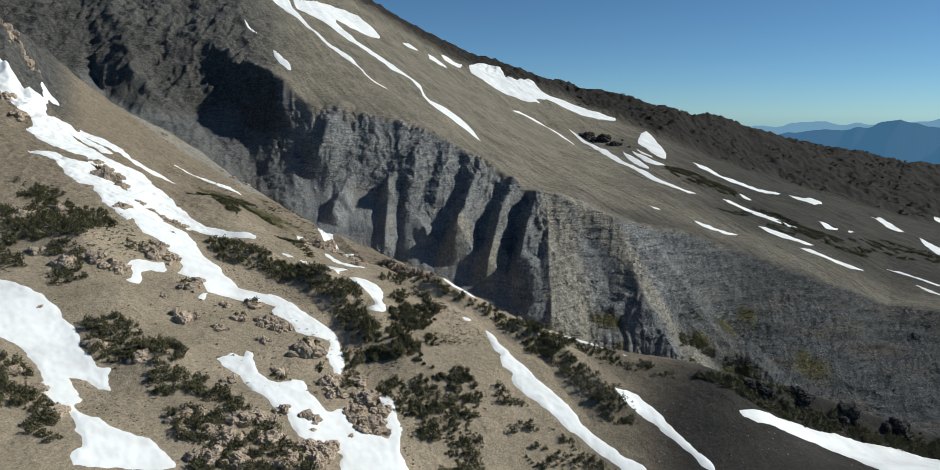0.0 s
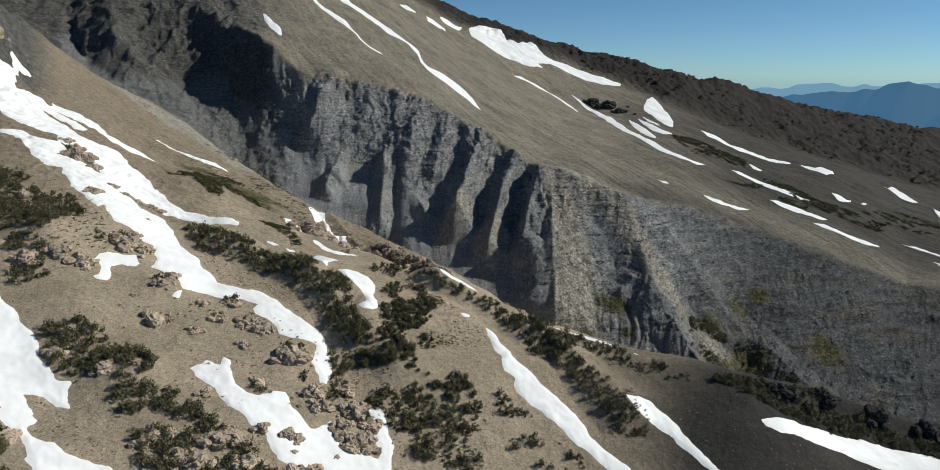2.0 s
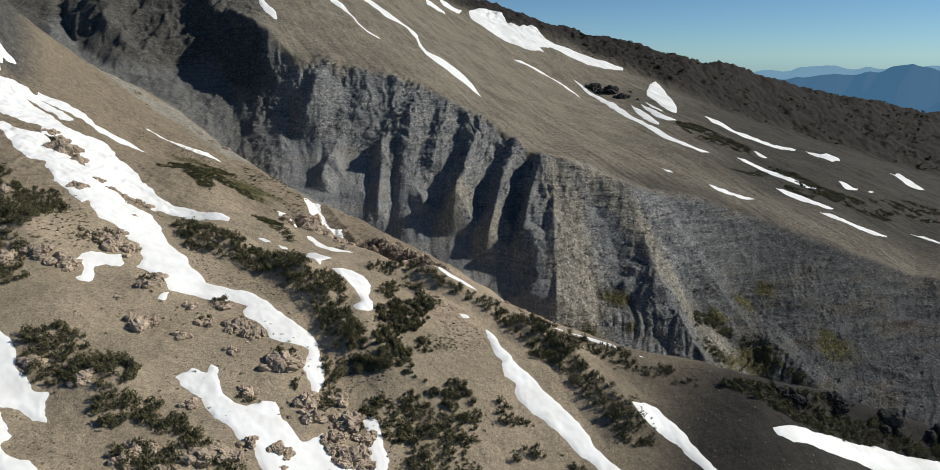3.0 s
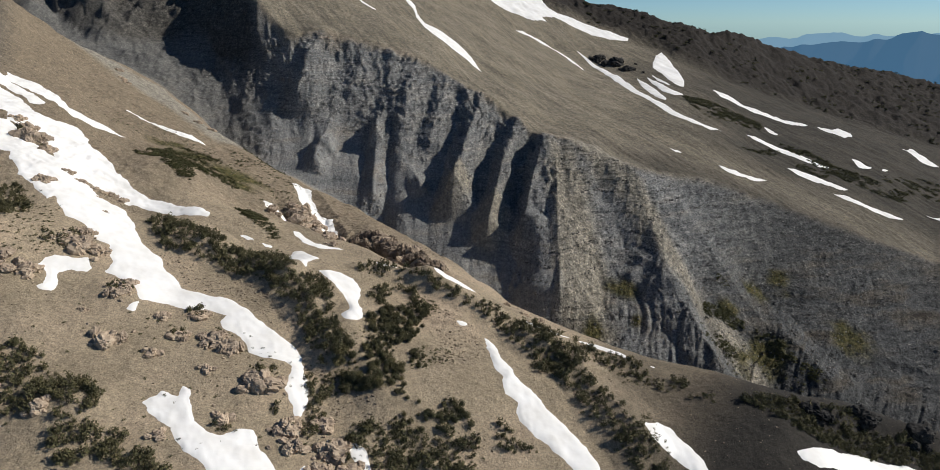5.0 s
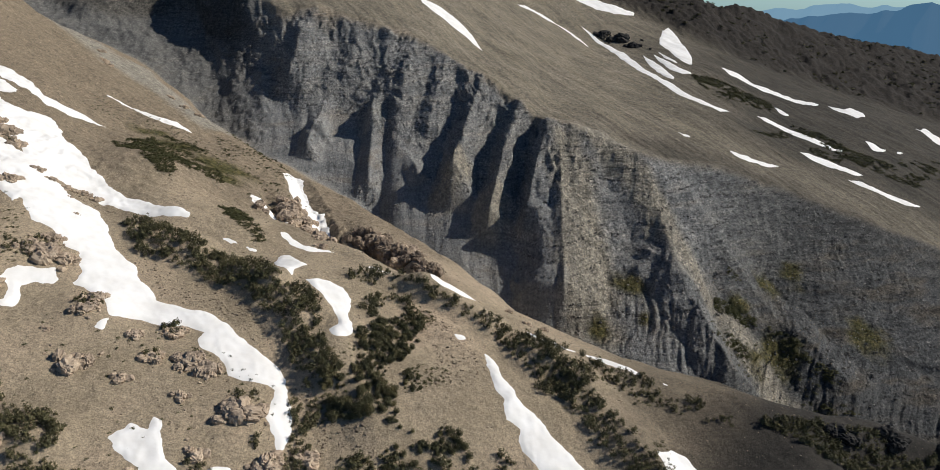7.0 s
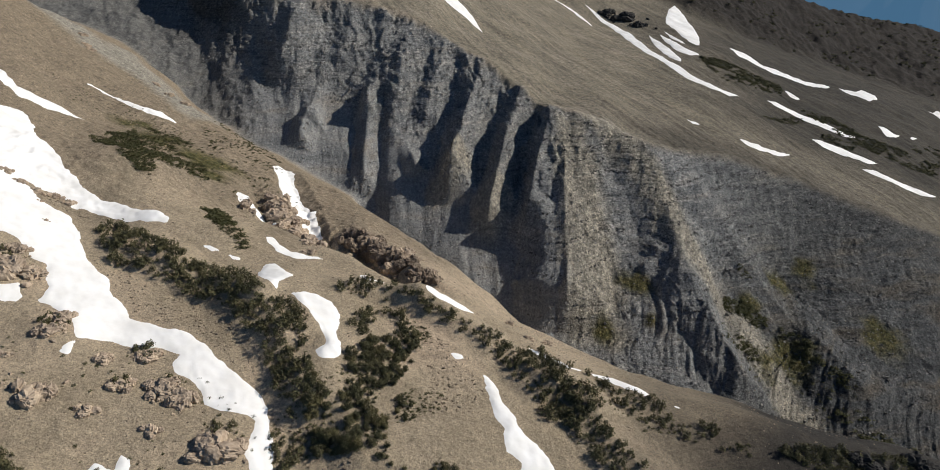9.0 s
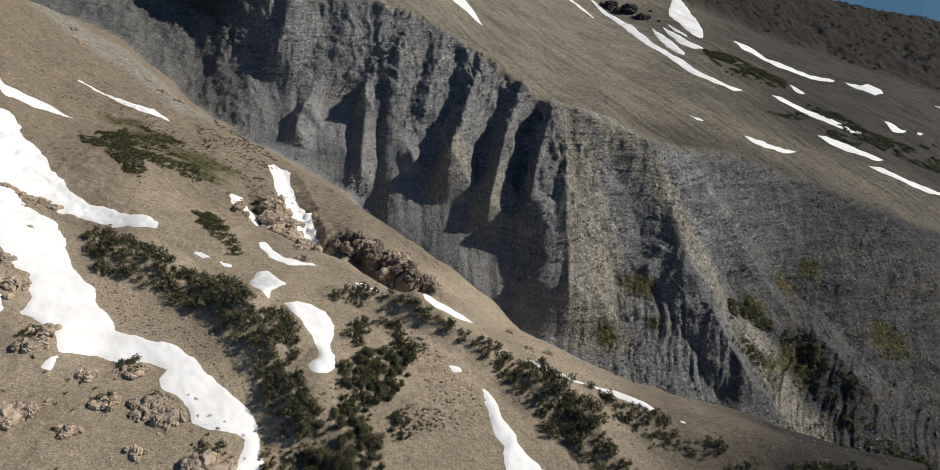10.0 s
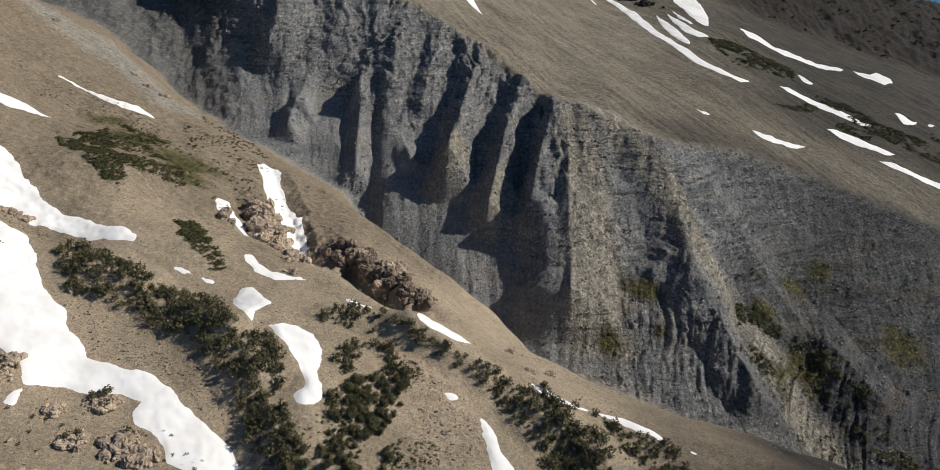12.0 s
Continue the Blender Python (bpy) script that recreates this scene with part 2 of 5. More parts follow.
def detail(x, y, z, rs, r, bearing, wall, upper, ridge):
    near = 1 - ease(-10, 30, r - rs[9])
    far = ease(700, 1000, r)
    add = near * (1.2 * fbm(x, y, 45, 2, 11) + 0.4 * fbm(x, y, 9, 3, 12) + 0.16 * fbm(x, y, 2.2, 2, 13))
    high = near * ease(370, 440, r)
    add = add + high * (0.7 * ridged(x, y, 8, 3, 14) + 0.3 * blocks(x, y, 3.2, 15))
    # ribs and gullies run down the wall, craggy above, smooth fans of scree below
    s = bearing * 620 + 4 * fbm(x, y, 30, 2, 21)
    east = ease(radians(4.5), radians(7.5), bearing)
    craggy = ease(radians(-26), radians(-14), bearing) * (1 - 0.9 * east)
    up = (r - rs[10]) / np.maximum(rs[12] - rs[10], 1)
    top = ease(0.3, 0.7, up + 0.22 * fbm(s, r * 0.3, 40, 2, 26))
    broken = np.clip(fbm(x, y, 28, 2, 27) * 1.6 + 0.5, 0, 1)
    add = add - 4.5 * wall * craggy
    add = add + wall * craggy * (2.4 * ridged(s, r * 0.25, 34, 2, 22) + top * 3.0 * ridged(s + 3 * value_noise(s / 9, z / 7, 45), r * 0.14, 12, 3, 28))
    bowl = wall * ease(radians(-12.5), radians(-15), bearing)
    add = add + bowl * (2.2 * ridged(s, r * 0.3, 26, 3, 66) + 0.9 * ridged(s, r * 0.2, 6, 3, 67) + 0.7 * blocks(s, r, 4, 68))
    crags = wall * (0.08 + top * craggy * (0.35 + 0.65 * broken))
    add = add + crags * (1.5 * blocks(s, z * 1.2, 6.0, 46) + 0.9 * blocks(s, z * 1.1, 2.8, 49)) + wall * (0.15 + 0.4 * top * craggy) * fbm(s, z * 1.6, 3.0, 2, 24)
    add = add + wall * (0.1 + 0.6 * top * craggy) * ridged(s, z * 0.9, 3.2, 2, 30)
    # bare cliffs along the hollow behind the crest, and blocky red rock beside the gully
    cliff = ease(-5, 1, r - rs[7]) * ease(-1, 6, rs[8] + 3 - r) * ease(radians(-10.5), radians(-8), bearing) * ease(radians(-0.8), radians(-2.2), bearing)
    add = add + cliff * (1.6 * blocks(x, y, 4.5, 57) + 1.2 * ridged(x, y, 9, 3, 58))
    red = 1 - ease(10, 26, np.hypot((x + 88) * 1.0, (y - 448) * 0.6))
    add = add + red * (1.5 * blocks(x, y, 5, 59) + 1.6 * ridged(x, y, 12, 3, 60))
    # streaks in the scree
    add = add + wall * (1 - top) * 0.6 * fbm(s, r * 0.05, 4, 3, 29)
    # ledges of the bedded tuff
    step = 8.0 + 2 * fbm(x, y, 60, 2, 25)
    saw = (z / step + 0.15 * fbm(s, z, 9, 2, 35)) % 1.0
    add = add + wall * top * (2.2 * broken + 0.4) * ease(radians(-15), radians(-10), bearing) * (ease(0.05, 0.5, saw) - saw)
    # rows of lumps on the eastern wall, and fluted cliffs at its foot
    rows = ease(0.15, 0.55, value_noise(s / 2.6, z / 1.5 + 0.35 * value_noise(s / 15, z / 9, 36), 37))
    add = add + wall * east * (0.3 * rows + 0.7 * ridged(s, z * 0.25, 9, 2, 38) + 0.6 * rows * blocks(s, z * 1.5, 2.4, 55))
    flute = ease(0.06, 0.14, up) * (1 - ease(0.3, 0.42, up)) * east
    add = add + wall * flute * ease(radians(9), radians(12), bearing) * (1.3 * ridged(s, z * 0.12, 3.4, 3, 39) + 1.2 * ease(0.2, 0.3, up))
    across, down = 0.89 * x + 0.45 * y, 0.45 * x - 0.89 * y
    wander = across + 5 * fbm(x, y, 50, 2, 34)
    add = add + upper * (1.2 * fbm(x, y, 60, 3, 31) + 0.7 * ridged(wander, down * 0.07, 11, 3, 32) + 0.3 * fbm(x, y, 4, 2, 33))
    add = add + ridge * (6.0 * ridged(x, y, 65, 4, 41) + 2.5 * ridged(x, y, 18, 3, 44) + 1.5 * blocks(x, y, 9, 65)) + far * 1.5 * fbm(x, y, 25, 3, 42)
    left = ease(radians(-13), radians(-19), bearing) * ease(0, 45, r - rs[11])
    add = add + left * (9.0 * ridged(x, y, 55, 4, 51) + 3.5 * ridged(x, y, 15, 3, 52) + 1.5 * blocks(x, y, 7, 62))
    knoll = ease(radians(-28), radians(-30.5), bearing) * ease(500, 560, r) * (1 - ease(700, 760, r))
    add = add + knoll * (7 * ridged(x, y, 40, 4, 53) + 3 * ridged(x, y, 10, 3, 54))
    return add
# ---- end of terrain shape ----


def spread(bounds):
    """Numbers in even steps, stretch by stretch."""
    out = [np.arange(a, b, s) for a, b, s in bounds]
    return np.concatenate(out + [[bounds[-1][1]]])


RANGES = np.concatenate([spread(((10, 150, 20), (150, 200, 2.5), (200, 430, 1.1), (430, 760, 0.85), (760, 1000, 2.0), (1000, 1300, 3.6), (1300, 1750, 6))), np.geomspace(1800, 4900, 26)])
BEARINGS = np.radians(spread(((-180, -40, 4), (-40, -37, 0.5), (-37, 36.5, 0.098), (36.5, 40, 0.5), (40, 176, 4))))
GA, GR = np.meshgrid(BEARINGS, RANGES)
GX, GY = GR * np.sin(GA), GR * np.cos(GA)
GZ, G_WALL, G_UPPER, G_RIDGE = land(GX, GY)
# slopes and wall are coloured darker towards the east
G_EAST_DARK = ease(0.03, 0.3, np.arctan2(GX - 20, GY - 40) - 0.15 * G_WALL + 0.09 * fbm(GX, GY, 50, 4, 81)) * (1 - ease(600, 720, GR)) * (np.abs(GA) < 1.4)
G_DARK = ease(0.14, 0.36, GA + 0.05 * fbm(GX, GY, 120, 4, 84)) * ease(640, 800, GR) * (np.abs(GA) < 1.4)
# the eastern wall's shade is put into its colour, deepening with bearing
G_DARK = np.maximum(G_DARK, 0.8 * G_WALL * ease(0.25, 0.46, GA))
BREAK_RANGES = layers(BEARINGS)[0]
G_CRAG = np.clip(ease(-0.22, -0.3, GA) * ease(5, 40, GR - BREAK_RANGES[11]) + ease(-0.48, -0.52, GA) * ease(540, 600, GR) + 0.6 * ease(-0.22, -0.28, GA) * G_WALL, 0, 1) * (np.abs(GA) < 1.4)
G_BEDS = (GR - BREAK_RANGES[10]) / np.maximum(BREAK_RANGES[12] - BREAK_RANGES[10], 1)
G_BEDS = G_WALL * np.maximum(ease(0.3, 0.6, G_BEDS + 0.25 * fbm(GX, GY, 30, 3, 87)), 0.85 * ease(0.09, 0.13, GA))
G_PALE = np.zeros_like(GZ)
for x0, y0, x1, y1 in PALE:
    t = np.clip(((GX - x0) * (x1 - x0) + (GY - y0) * (y1 - y0)) / ((x1 - x0) ** 2 + (y1 - y0) ** 2), 0, 1)
    d = np.hypot(GX - x0 - t * (x1 - x0), GY - y0 - t * (y1 - y0)) + 6 * fbm(GX, GY, 14, 3, 85)
    G_PALE = np.maximum(G_PALE, 1 - ease(4, 17, d))
G_MOSS = np.zeros_like(GZ)
for x0, y0, size in MOSS:
    G_MOSS = np.maximum(G_MOSS, 1 - ease(0.25, 1.0, np.hypot(GX - x0, GY - y0) / size + 0.55 * fbm(GX, GY, 9, 4, 86)))
G_RED = np.clip(fbm(GX, GY, 35, 3, 83) * 2.2 - 0.15, 0, 1) * ease(40, 110, 150 - np.hypot(GX + 125, GY - 445))
G_RED = np.maximum(G_RED, 0.8 * ease(390, 470, GR + 25 * fbm(GX, GY, 40, 3, 88)) * (GR < BREAK_RANGES[10]) * (1 - G_WALL) * (GA < 0) * (np.abs(GA) < 1.4))


def sheet(name, keep, z, closed=False):
    """A mesh from the cells of the ground's grid that are to be kept."""
    rows, cols = z.shape
    i, j = np.nonzero(keep)
    k = (j + 1) % cols
    quads = np.stack([i * cols + j, i * cols + k, (i + 1) * cols + k, (i + 1) * cols + j], 1)
    used, back = np.unique(quads, return_inverse=True)
    co = np.stack([GX.ravel()[used], GY.ravel()[used], z.ravel()[used]], 1)
    me = bpy.data.meshes.new(name)
    me.vertices.add(len(used))
    me.vertices.foreach_set("co", co.ravel().astype(np.float32))
    me.loops.add(quads.size)
    me.loops.foreach_set("vertex_index", back.ravel()[::-1].astype(np.int32))
    me.polygons.add(len(quads))
    me.polygons.foreach_set("loop_start", np.arange(0, quads.size, 4, dtype=np.int32))
    me.polygons.foreach_set("use_smooth", np.ones(len(quads), bool))
    me.update(calc_edges=True)
    return me, used


def spare(me, name, values):
    me.attributes.new(name, "FLOAT", "POINT").data.foreach_set("value", values.astype(np.float32))


# ---- snow outlines: each field is one or more overlapping outlines (x, y in metres) ----
SNOW = []
SNOW.append((
    ((-313.7, 500.6), (-309.0, 499.6), (-301.4, 496.2), (-294.7, 495.2), (-283.3, 487.3), (-269.9, 470.2), (-259.9, 468.0), (-245.0, 460.1), (-230.9, 446.8), (-209.0, 426.8), (-197.9, 424.4), (-195.8, 434.7), (-179.7, 412.9), (-169.8, 404.5), (-159.3, 398.3), (-165.1, 388.8), (-175.9, 388.8), (-182.7, 390.3), (-190.0, 399.5), (-198.6, 411.5), (-207.6, 420.3), (-215.2, 421.0), (-220.1, 425.4), (-228.0, 421.5), (-235.2, 422.4), (-246.1, 426.9), (-258.9, 434.4), (-273.7, 447.8), (-275.2, 458.1), (-282.0, 466.1), (-287.1, 462.8), (-301.8, 477.8), (-320.9, 485.0), (-337.2, 514.4)),
    ((-306.3, 523.0), (-305.5, 528.4), (-300.9, 528.6), (-291.5, 520.0), (-293.0, 515.5), (-295.2, 512.7), (-291.7, 500.7), (-283.3, 487.3), (-290.8, 491.2), (-295.7, 496.8), (-300.8, 496.5), (-300.7, 505.7), (-297.1, 509.2)),
    ((-248.9, 405.7), (-244.0, 411.3), (-235.6, 411.0), (-226.0, 408.2), (-218.3, 412.1), (-212.3, 409.7), (-205.4, 405.2), (-190.6, 394.0), (-182.9, 394.2), (-171.1, 384.7), (-163.8, 379.5), (-171.5, 355.7), (-180.8, 363.2), (-187.8, 371.6), (-200.3, 385.1), (-209.5, 385.0), (-220.8, 391.9), (-233.8, 404.6), (-240.5, 405.0)),
    ((-246.9, 461.2), (-239.2, 458.1), (-219.0, 435.8), (-208.8, 435.0), (-205.0, 443.5), (-199.8, 441.5), (-187.5, 425.0), (-177.0, 417.4), (-169.1, 408.7), (-161.0, 402.3), (-154.4, 396.1), (-146.1, 391.8), (-134.4, 389.0), (-127.4, 384.9), (-122.2, 385.2), (-114.6, 380.6), (-114.2, 377.1), (-120.2, 376.0), (-130.1, 377.9), (-139.0, 380.5), (-148.1, 380.8), (-152.1, 381.3), (-156.6, 385.9), (-162.1, 386.9), (-166.4, 385.6), (-171.8, 386.7), (-178.2, 387.4), (-182.1, 390.2), (-187.9, 394.3), (-194.4, 402.0), (-200.6, 406.6), (-206.5, 407.9), (-212.7, 412.3), (-218.5, 413.4)),
    ((-216.1, 409.1), (-210.1, 407.4), (-200.9, 402.2), (-191.2, 395.9), (-187.3, 395.6), (-180.7, 387.5), (-175.2, 383.7), (-168.2, 381.6), (-163.1, 378.5), (-155.4, 375.0), (-149.8, 373.4), (-145.1, 368.3), (-139.4, 360.7), (-136.6, 355.6), (-132.9, 350.7), (-126.9, 344.7), (-121.3, 340.6), (-116.5, 332.6), (-123.7, 316.7), (-129.2, 319.5), (-133.6, 319.9), (-133.0, 323.4), (-132.9, 327.9), (-137.0, 332.4), (-139.5, 338.9), (-144.9, 340.2), (-148.4, 342.8), (-151.6, 345.3), (-155.0, 346.8), (-160.5, 347.7), (-162.8, 352.0), (-164.7, 353.6), (-169.1, 358.0), (-176.4, 363.0), (-183.3, 364.9), (-189.5, 369.8), (-195.0, 375.4), (-200.1, 380.2)),
    ((-132.9, 350.7), (-126.9, 344.7), (-121.3, 340.6), (-116.5, 332.6), (-111.7, 328.4), (-106.8, 323.9), (-101.0, 323.0), (-93.8, 320.9), (-85.8, 319.7), (-80.5, 316.3), (-74.7, 310.6), (-69.7, 307.2), (-64.8, 304.1), (-60.9, 300.6), (-57.7, 296.9), (-55.1, 291.9), (-52.2, 283.0), (-50.6, 272.5), (-50.9, 268.2), (-51.9, 266.2), (-53.5, 271.2), (-56.0, 275.0), (-57.7, 278.3), (-57.9, 283.3), (-58.9, 289.7), (-62.6, 290.9), (-68.6, 291.3), (-73.9, 292.6), (-76.0, 296.8), (-80.2, 301.1), (-85.2, 302.2), (-86.4, 304.8), (-86.2, 309.4), (-90.2, 310.1), (-94.7, 311.2), (-100.2, 309.2), (-106.6, 309.7), (-111.7, 307.5), (-115.7, 305.5), (-117.6, 311.3), (-124.8, 319.1), (-132.0, 324.9)),
))
SNOW.append((
    ((-263.4, 490.0), (-249.3, 492.9), (-232.3, 482.0), (-222.7, 474.7), (-215.6, 478.5), (-208.5, 482.8), (-195.3, 480.1), (-198.4, 477.8), (-205.1, 472.3), (-210.1, 470.4), (-214.9, 462.4), (-226.7, 471.0), (-239.2, 474.4), (-249.6, 476.6), (-256.6, 478.0)),
    ((-283.2, 485.1), (-277.6, 493.7), (-259.0, 480.2), (-243.9, 472.5), (-229.6, 465.9), (-227.5, 450.6), (-238.5, 461.6), (-252.5, 467.7), (-263.5, 468.1), (-271.5, 469.9)),
))
SNOW.append((
    ((-153.1, 312.3), (-152.9, 317.6), (-150.5, 321.0), (-145.5, 323.4), (-141.4, 327.1), (-139.7, 322.1), (-137.7, 320.7), (-139.0, 318.1), (-143.5, 316.8), (-146.5, 313.4), (-145.1, 308.9), (-144.2, 303.5), (-146.8, 302.6), (-148.4, 303.0), (-147.4, 305.9), (-148.4, 310.5), (-150.9, 313.5)),
))
SNOW.append((
    ((-235.5, 506.0), (-239.0, 528.8), (-229.8, 535.4), (-219.5, 540.4), (-206.2, 539.0), (-192.6, 537.2), (-178.2, 538.4), (-167.1, 532.7), (-164.4, 532.2), (-169.5, 528.8), (-181.0, 525.7), (-194.4, 527.6), (-205.7, 533.2), (-215.7, 535.6), (-227.4, 533.9), (-235.4, 528.5)),
))
SNOW.append((
    ((-113, 535), (-104, 530), (-98, 510), (-91, 490), (-80, 470), (-71, 445), (-65, 420), (-61, 408), (-66, 405), (-73, 425), (-82, 450), (-91, 465), (-99, 485), (-106, 505), (-112, 520)),
))
SNOW.append((
    ((-112, 453), (-107, 456), (-102, 445), (-97, 437), (-89, 431), (-84, 425), (-92, 425), (-100, 430), (-106, 438), (-110, 446)),
))
SNOW.append((
    ((-80.0, 388.2), (-78.0, 390.4), (-74.4, 385.1), (-69.4, 382.2), (-62.8, 381.5), (-56.2, 381.0), (-62.1, 378.5), (-67.0, 377.0), (-74.0, 379.5), (-77.8, 383.6)),
))
SNOW.append((
    ((-74.8, 356.6), (-74.6, 365.9), (-71.2, 367.8), (-61.8, 353.9), (-64.4, 346.8), (-63.7, 340.5), (-68.3, 345.5)),
))
SNOW.append((
    ((-59.3, 341.3), (-55.1, 344.1), (-50.4, 344.0), (-45.5, 342.4), (-42.0, 337.2), (-41.1, 325.5), (-38.7, 316.2), (-40.0, 313.1), (-43.2, 313.2), (-45.4, 317.0), (-43.1, 319.8), (-46.0, 326.8), (-51.2, 334.8), (-55.1, 337.6)),
))
SNOW.append((
    ((-40.5, 371.0), (-37.2, 370.2), (-33.6, 367.5), (-27.8, 365.9), (-32.3, 365.5), (-36.5, 366.0), (-39.3, 367.6)),
))
SNOW.append((
    ((-14.1, 354.2), (-12.6, 358.4), (-7.9, 356.8), (-1.9, 356.9), (2.8, 356.1), (3.6, 354.8), (-0.8, 352.0), (-7.7, 351.3), (-12.6, 352.0)),
))
SNOW.append((
    ((24.4, 342.7), (27.6, 340.8), (32.0, 336.7), (37.5, 333.9), (45.1, 333.5), (52.8, 333.1), (58.8, 329.8), (64.5, 325.9), (61.0, 326.8), (55.0, 329.7), (48.7, 332.0), (42.1, 332.6), (35.3, 331.7), (29.9, 334.4), (26.4, 338.5)),
))
SNOW.append((
    ((6.8, 323.4), (10.0, 322.2), (14.8, 307.1), (20.0, 297.3), (24.3, 293.5), (28.6, 285.5), (33.0, 280.5), (37.3, 276.1), (41.0, 268.6), (45.7, 261.6), (50.5, 256.0), (56.2, 250.8), (63.1, 247.5), (67.5, 243.1), (58.8, 242.3), (51.3, 248.4), (45.5, 252.8), (40.5, 257.0), (36.3, 259.3), (33.6, 264.7), (28.2, 269.1), (25.0, 272.6), (20.7, 277.8), (17.3, 280.9), (16.2, 284.4), (18.1, 287.8), (13.6, 290.2), (13.0, 295.4), (10.8, 304.6), (8.5, 314.8)),
))
SNOW.append((
    ((60.6, 282.1), (65.9, 287.4), (69.3, 285.6), (73.1, 280.8), (77.4, 273.9), (81.9, 264.3), (85.7, 257.7), (89.3, 251.4), (89.9, 246.4), (85.5, 247.5), (83.3, 253.5), (78.4, 260.0), (74.5, 266.9), (71.0, 272.1), (65.7, 275.1), (61.4, 277.7)),
))
SNOW.append((
    ((110.0, 277.6), (117.1, 282.0), (128.6, 287.7), (142.5, 295.0), (159.8, 297.1), (173.9, 298.0), (190.4, 298.5), (204.6, 292.2), (216.9, 283.0), (205.1, 267.0), (164.5, 263.7), (157.7, 277.8), (144.4, 281.9), (129.3, 277.3), (117.7, 273.5), (111.5, 274.9)),
))
SNOW.append((
    ((-95.8, 261.0), (-92.3, 265.8), (-87.0, 265.4), (-87.7, 270.7), (-84.4, 269.3), (-83.1, 262.7), (-78.7, 257.2), (-74.5, 253.9), (-70.9, 252.3), (-66.4, 256.0), (-62.4, 257.2), (-59.7, 250.2), (-55.0, 248.0), (-51.0, 243.4), (-45.6, 248.6), (-43.8, 244.0), (-41.6, 239.0), (-37.5, 236.4), (-32.0, 237.5), (-28.3, 235.5), (-26.7, 239.7), (-24.6, 233.4), (-20.1, 223.2), (-41.6, 213.5), (-42.1, 221.8), (-46.5, 224.8), (-53.2, 224.9), (-57.4, 226.1), (-61.2, 230.2), (-63.3, 234.7), (-66.6, 235.9), (-73.2, 241.5), (-78.0, 243.8), (-82.7, 248.9), (-84.7, 252.2), (-88.5, 254.1), (-92.9, 256.4)),
    ((-41.9, 259.3), (-38.0, 258.4), (-32.0, 259.7), (-28.9, 257.5), (-26.6, 250.1), (-24.8, 241.7), (-24.5, 232.8), (-27.3, 236.0), (-27.5, 241.5), (-30.6, 247.4), (-32.4, 248.5), (-30.7, 251.8), (-33.4, 256.5), (-38.3, 257.3)),
))
SNOW.append((
    ((-186.8, 285.4), (-177.9, 282.1), (-170.6, 279.5), (-161.9, 273.7), (-158.4, 270.3), (-151.7, 266.8), (-147.6, 262.1), (-144.2, 255.7), (-137.4, 249.3), (-132.3, 245.3), (-128.9, 244.6), (-122.6, 233.6), (-127.0, 234.5), (-133.4, 237.3), (-137.8, 236.3), (-134.3, 231.6), (-130.2, 226.3), (-129.3, 222.2), (-124.1, 217.7), (-118.9, 218.3), (-113.3, 214.5), (-105.9, 212.2), (-100.9, 213.1), (-98.3, 211.1), (-94.8, 206.9), (-89.8, 203.3), (-114.2, 192.6), (-117.4, 198.0), (-115.8, 201.5), (-117.6, 205.4), (-122.9, 210.5), (-128.9, 218.1), (-134.7, 221.8), (-139.9, 224.6), (-143.6, 228.7), (-143.5, 231.8), (-151.7, 240.0), (-159.3, 246.0), (-164.5, 249.6), (-170.1, 250.5), (-181.2, 255.1), (-202.0, 287.1)),
))
SNOW.append((((-97.3, 368.9), (-93.4, 369.3), (-91.1, 368.3), (-94.7, 367.3)),))
SNOW.append((((-88.2, 367.6), (-85.3, 368.1), (-83.4, 367.2), (-86.5, 366.1)),))
SNOW.append((((-2.9, 328.8), (-0.7, 329.1), (0.3, 327.9), (-2.1, 326.9)),))
SNOW.append((((70.4, 323.1), (73.7, 321.6), (75.9, 319.4), (72.5, 320.5)),))
SNOW.append((((-236.5, 878.6), (-230.4, 876.8), (-213.1, 848.3), (-200.6, 829.4), (-194.1, 806.6), (-201.8, 809.2), (-214.2, 824.8), (-226.8, 848.3)),))
SNOW.append((((-292.8, 953.3), (-285.4, 951.2), (-270.4, 932.7), (-262.6, 925.7), (-262.7, 917.9), (-272.4, 926.1), (-282.6, 936.1)),))
SNOW.append((((-292.9, 1083.4), (-270.3, 1123.1), (-256.6, 1085.6), (-239.5, 1054.8), (-216.4, 1015.7), (-187.8, 970.8), (-164.1, 945.0), (-146.6, 929.8), (-130.0, 891.7), (-115.5, 862.9), (-105.7, 851.2), (-92.0, 838.9), (-98.1, 832.9), (-111.9, 845.2), (-124.4, 866.0), (-140.5, 899.2), (-155.4, 914.8), (-178.5, 940.8), (-205.5, 981.4), (-228.9, 1016.9), (-243.5, 1035.3), (-257.8, 1046.9), (-273.2, 1065.7)),))
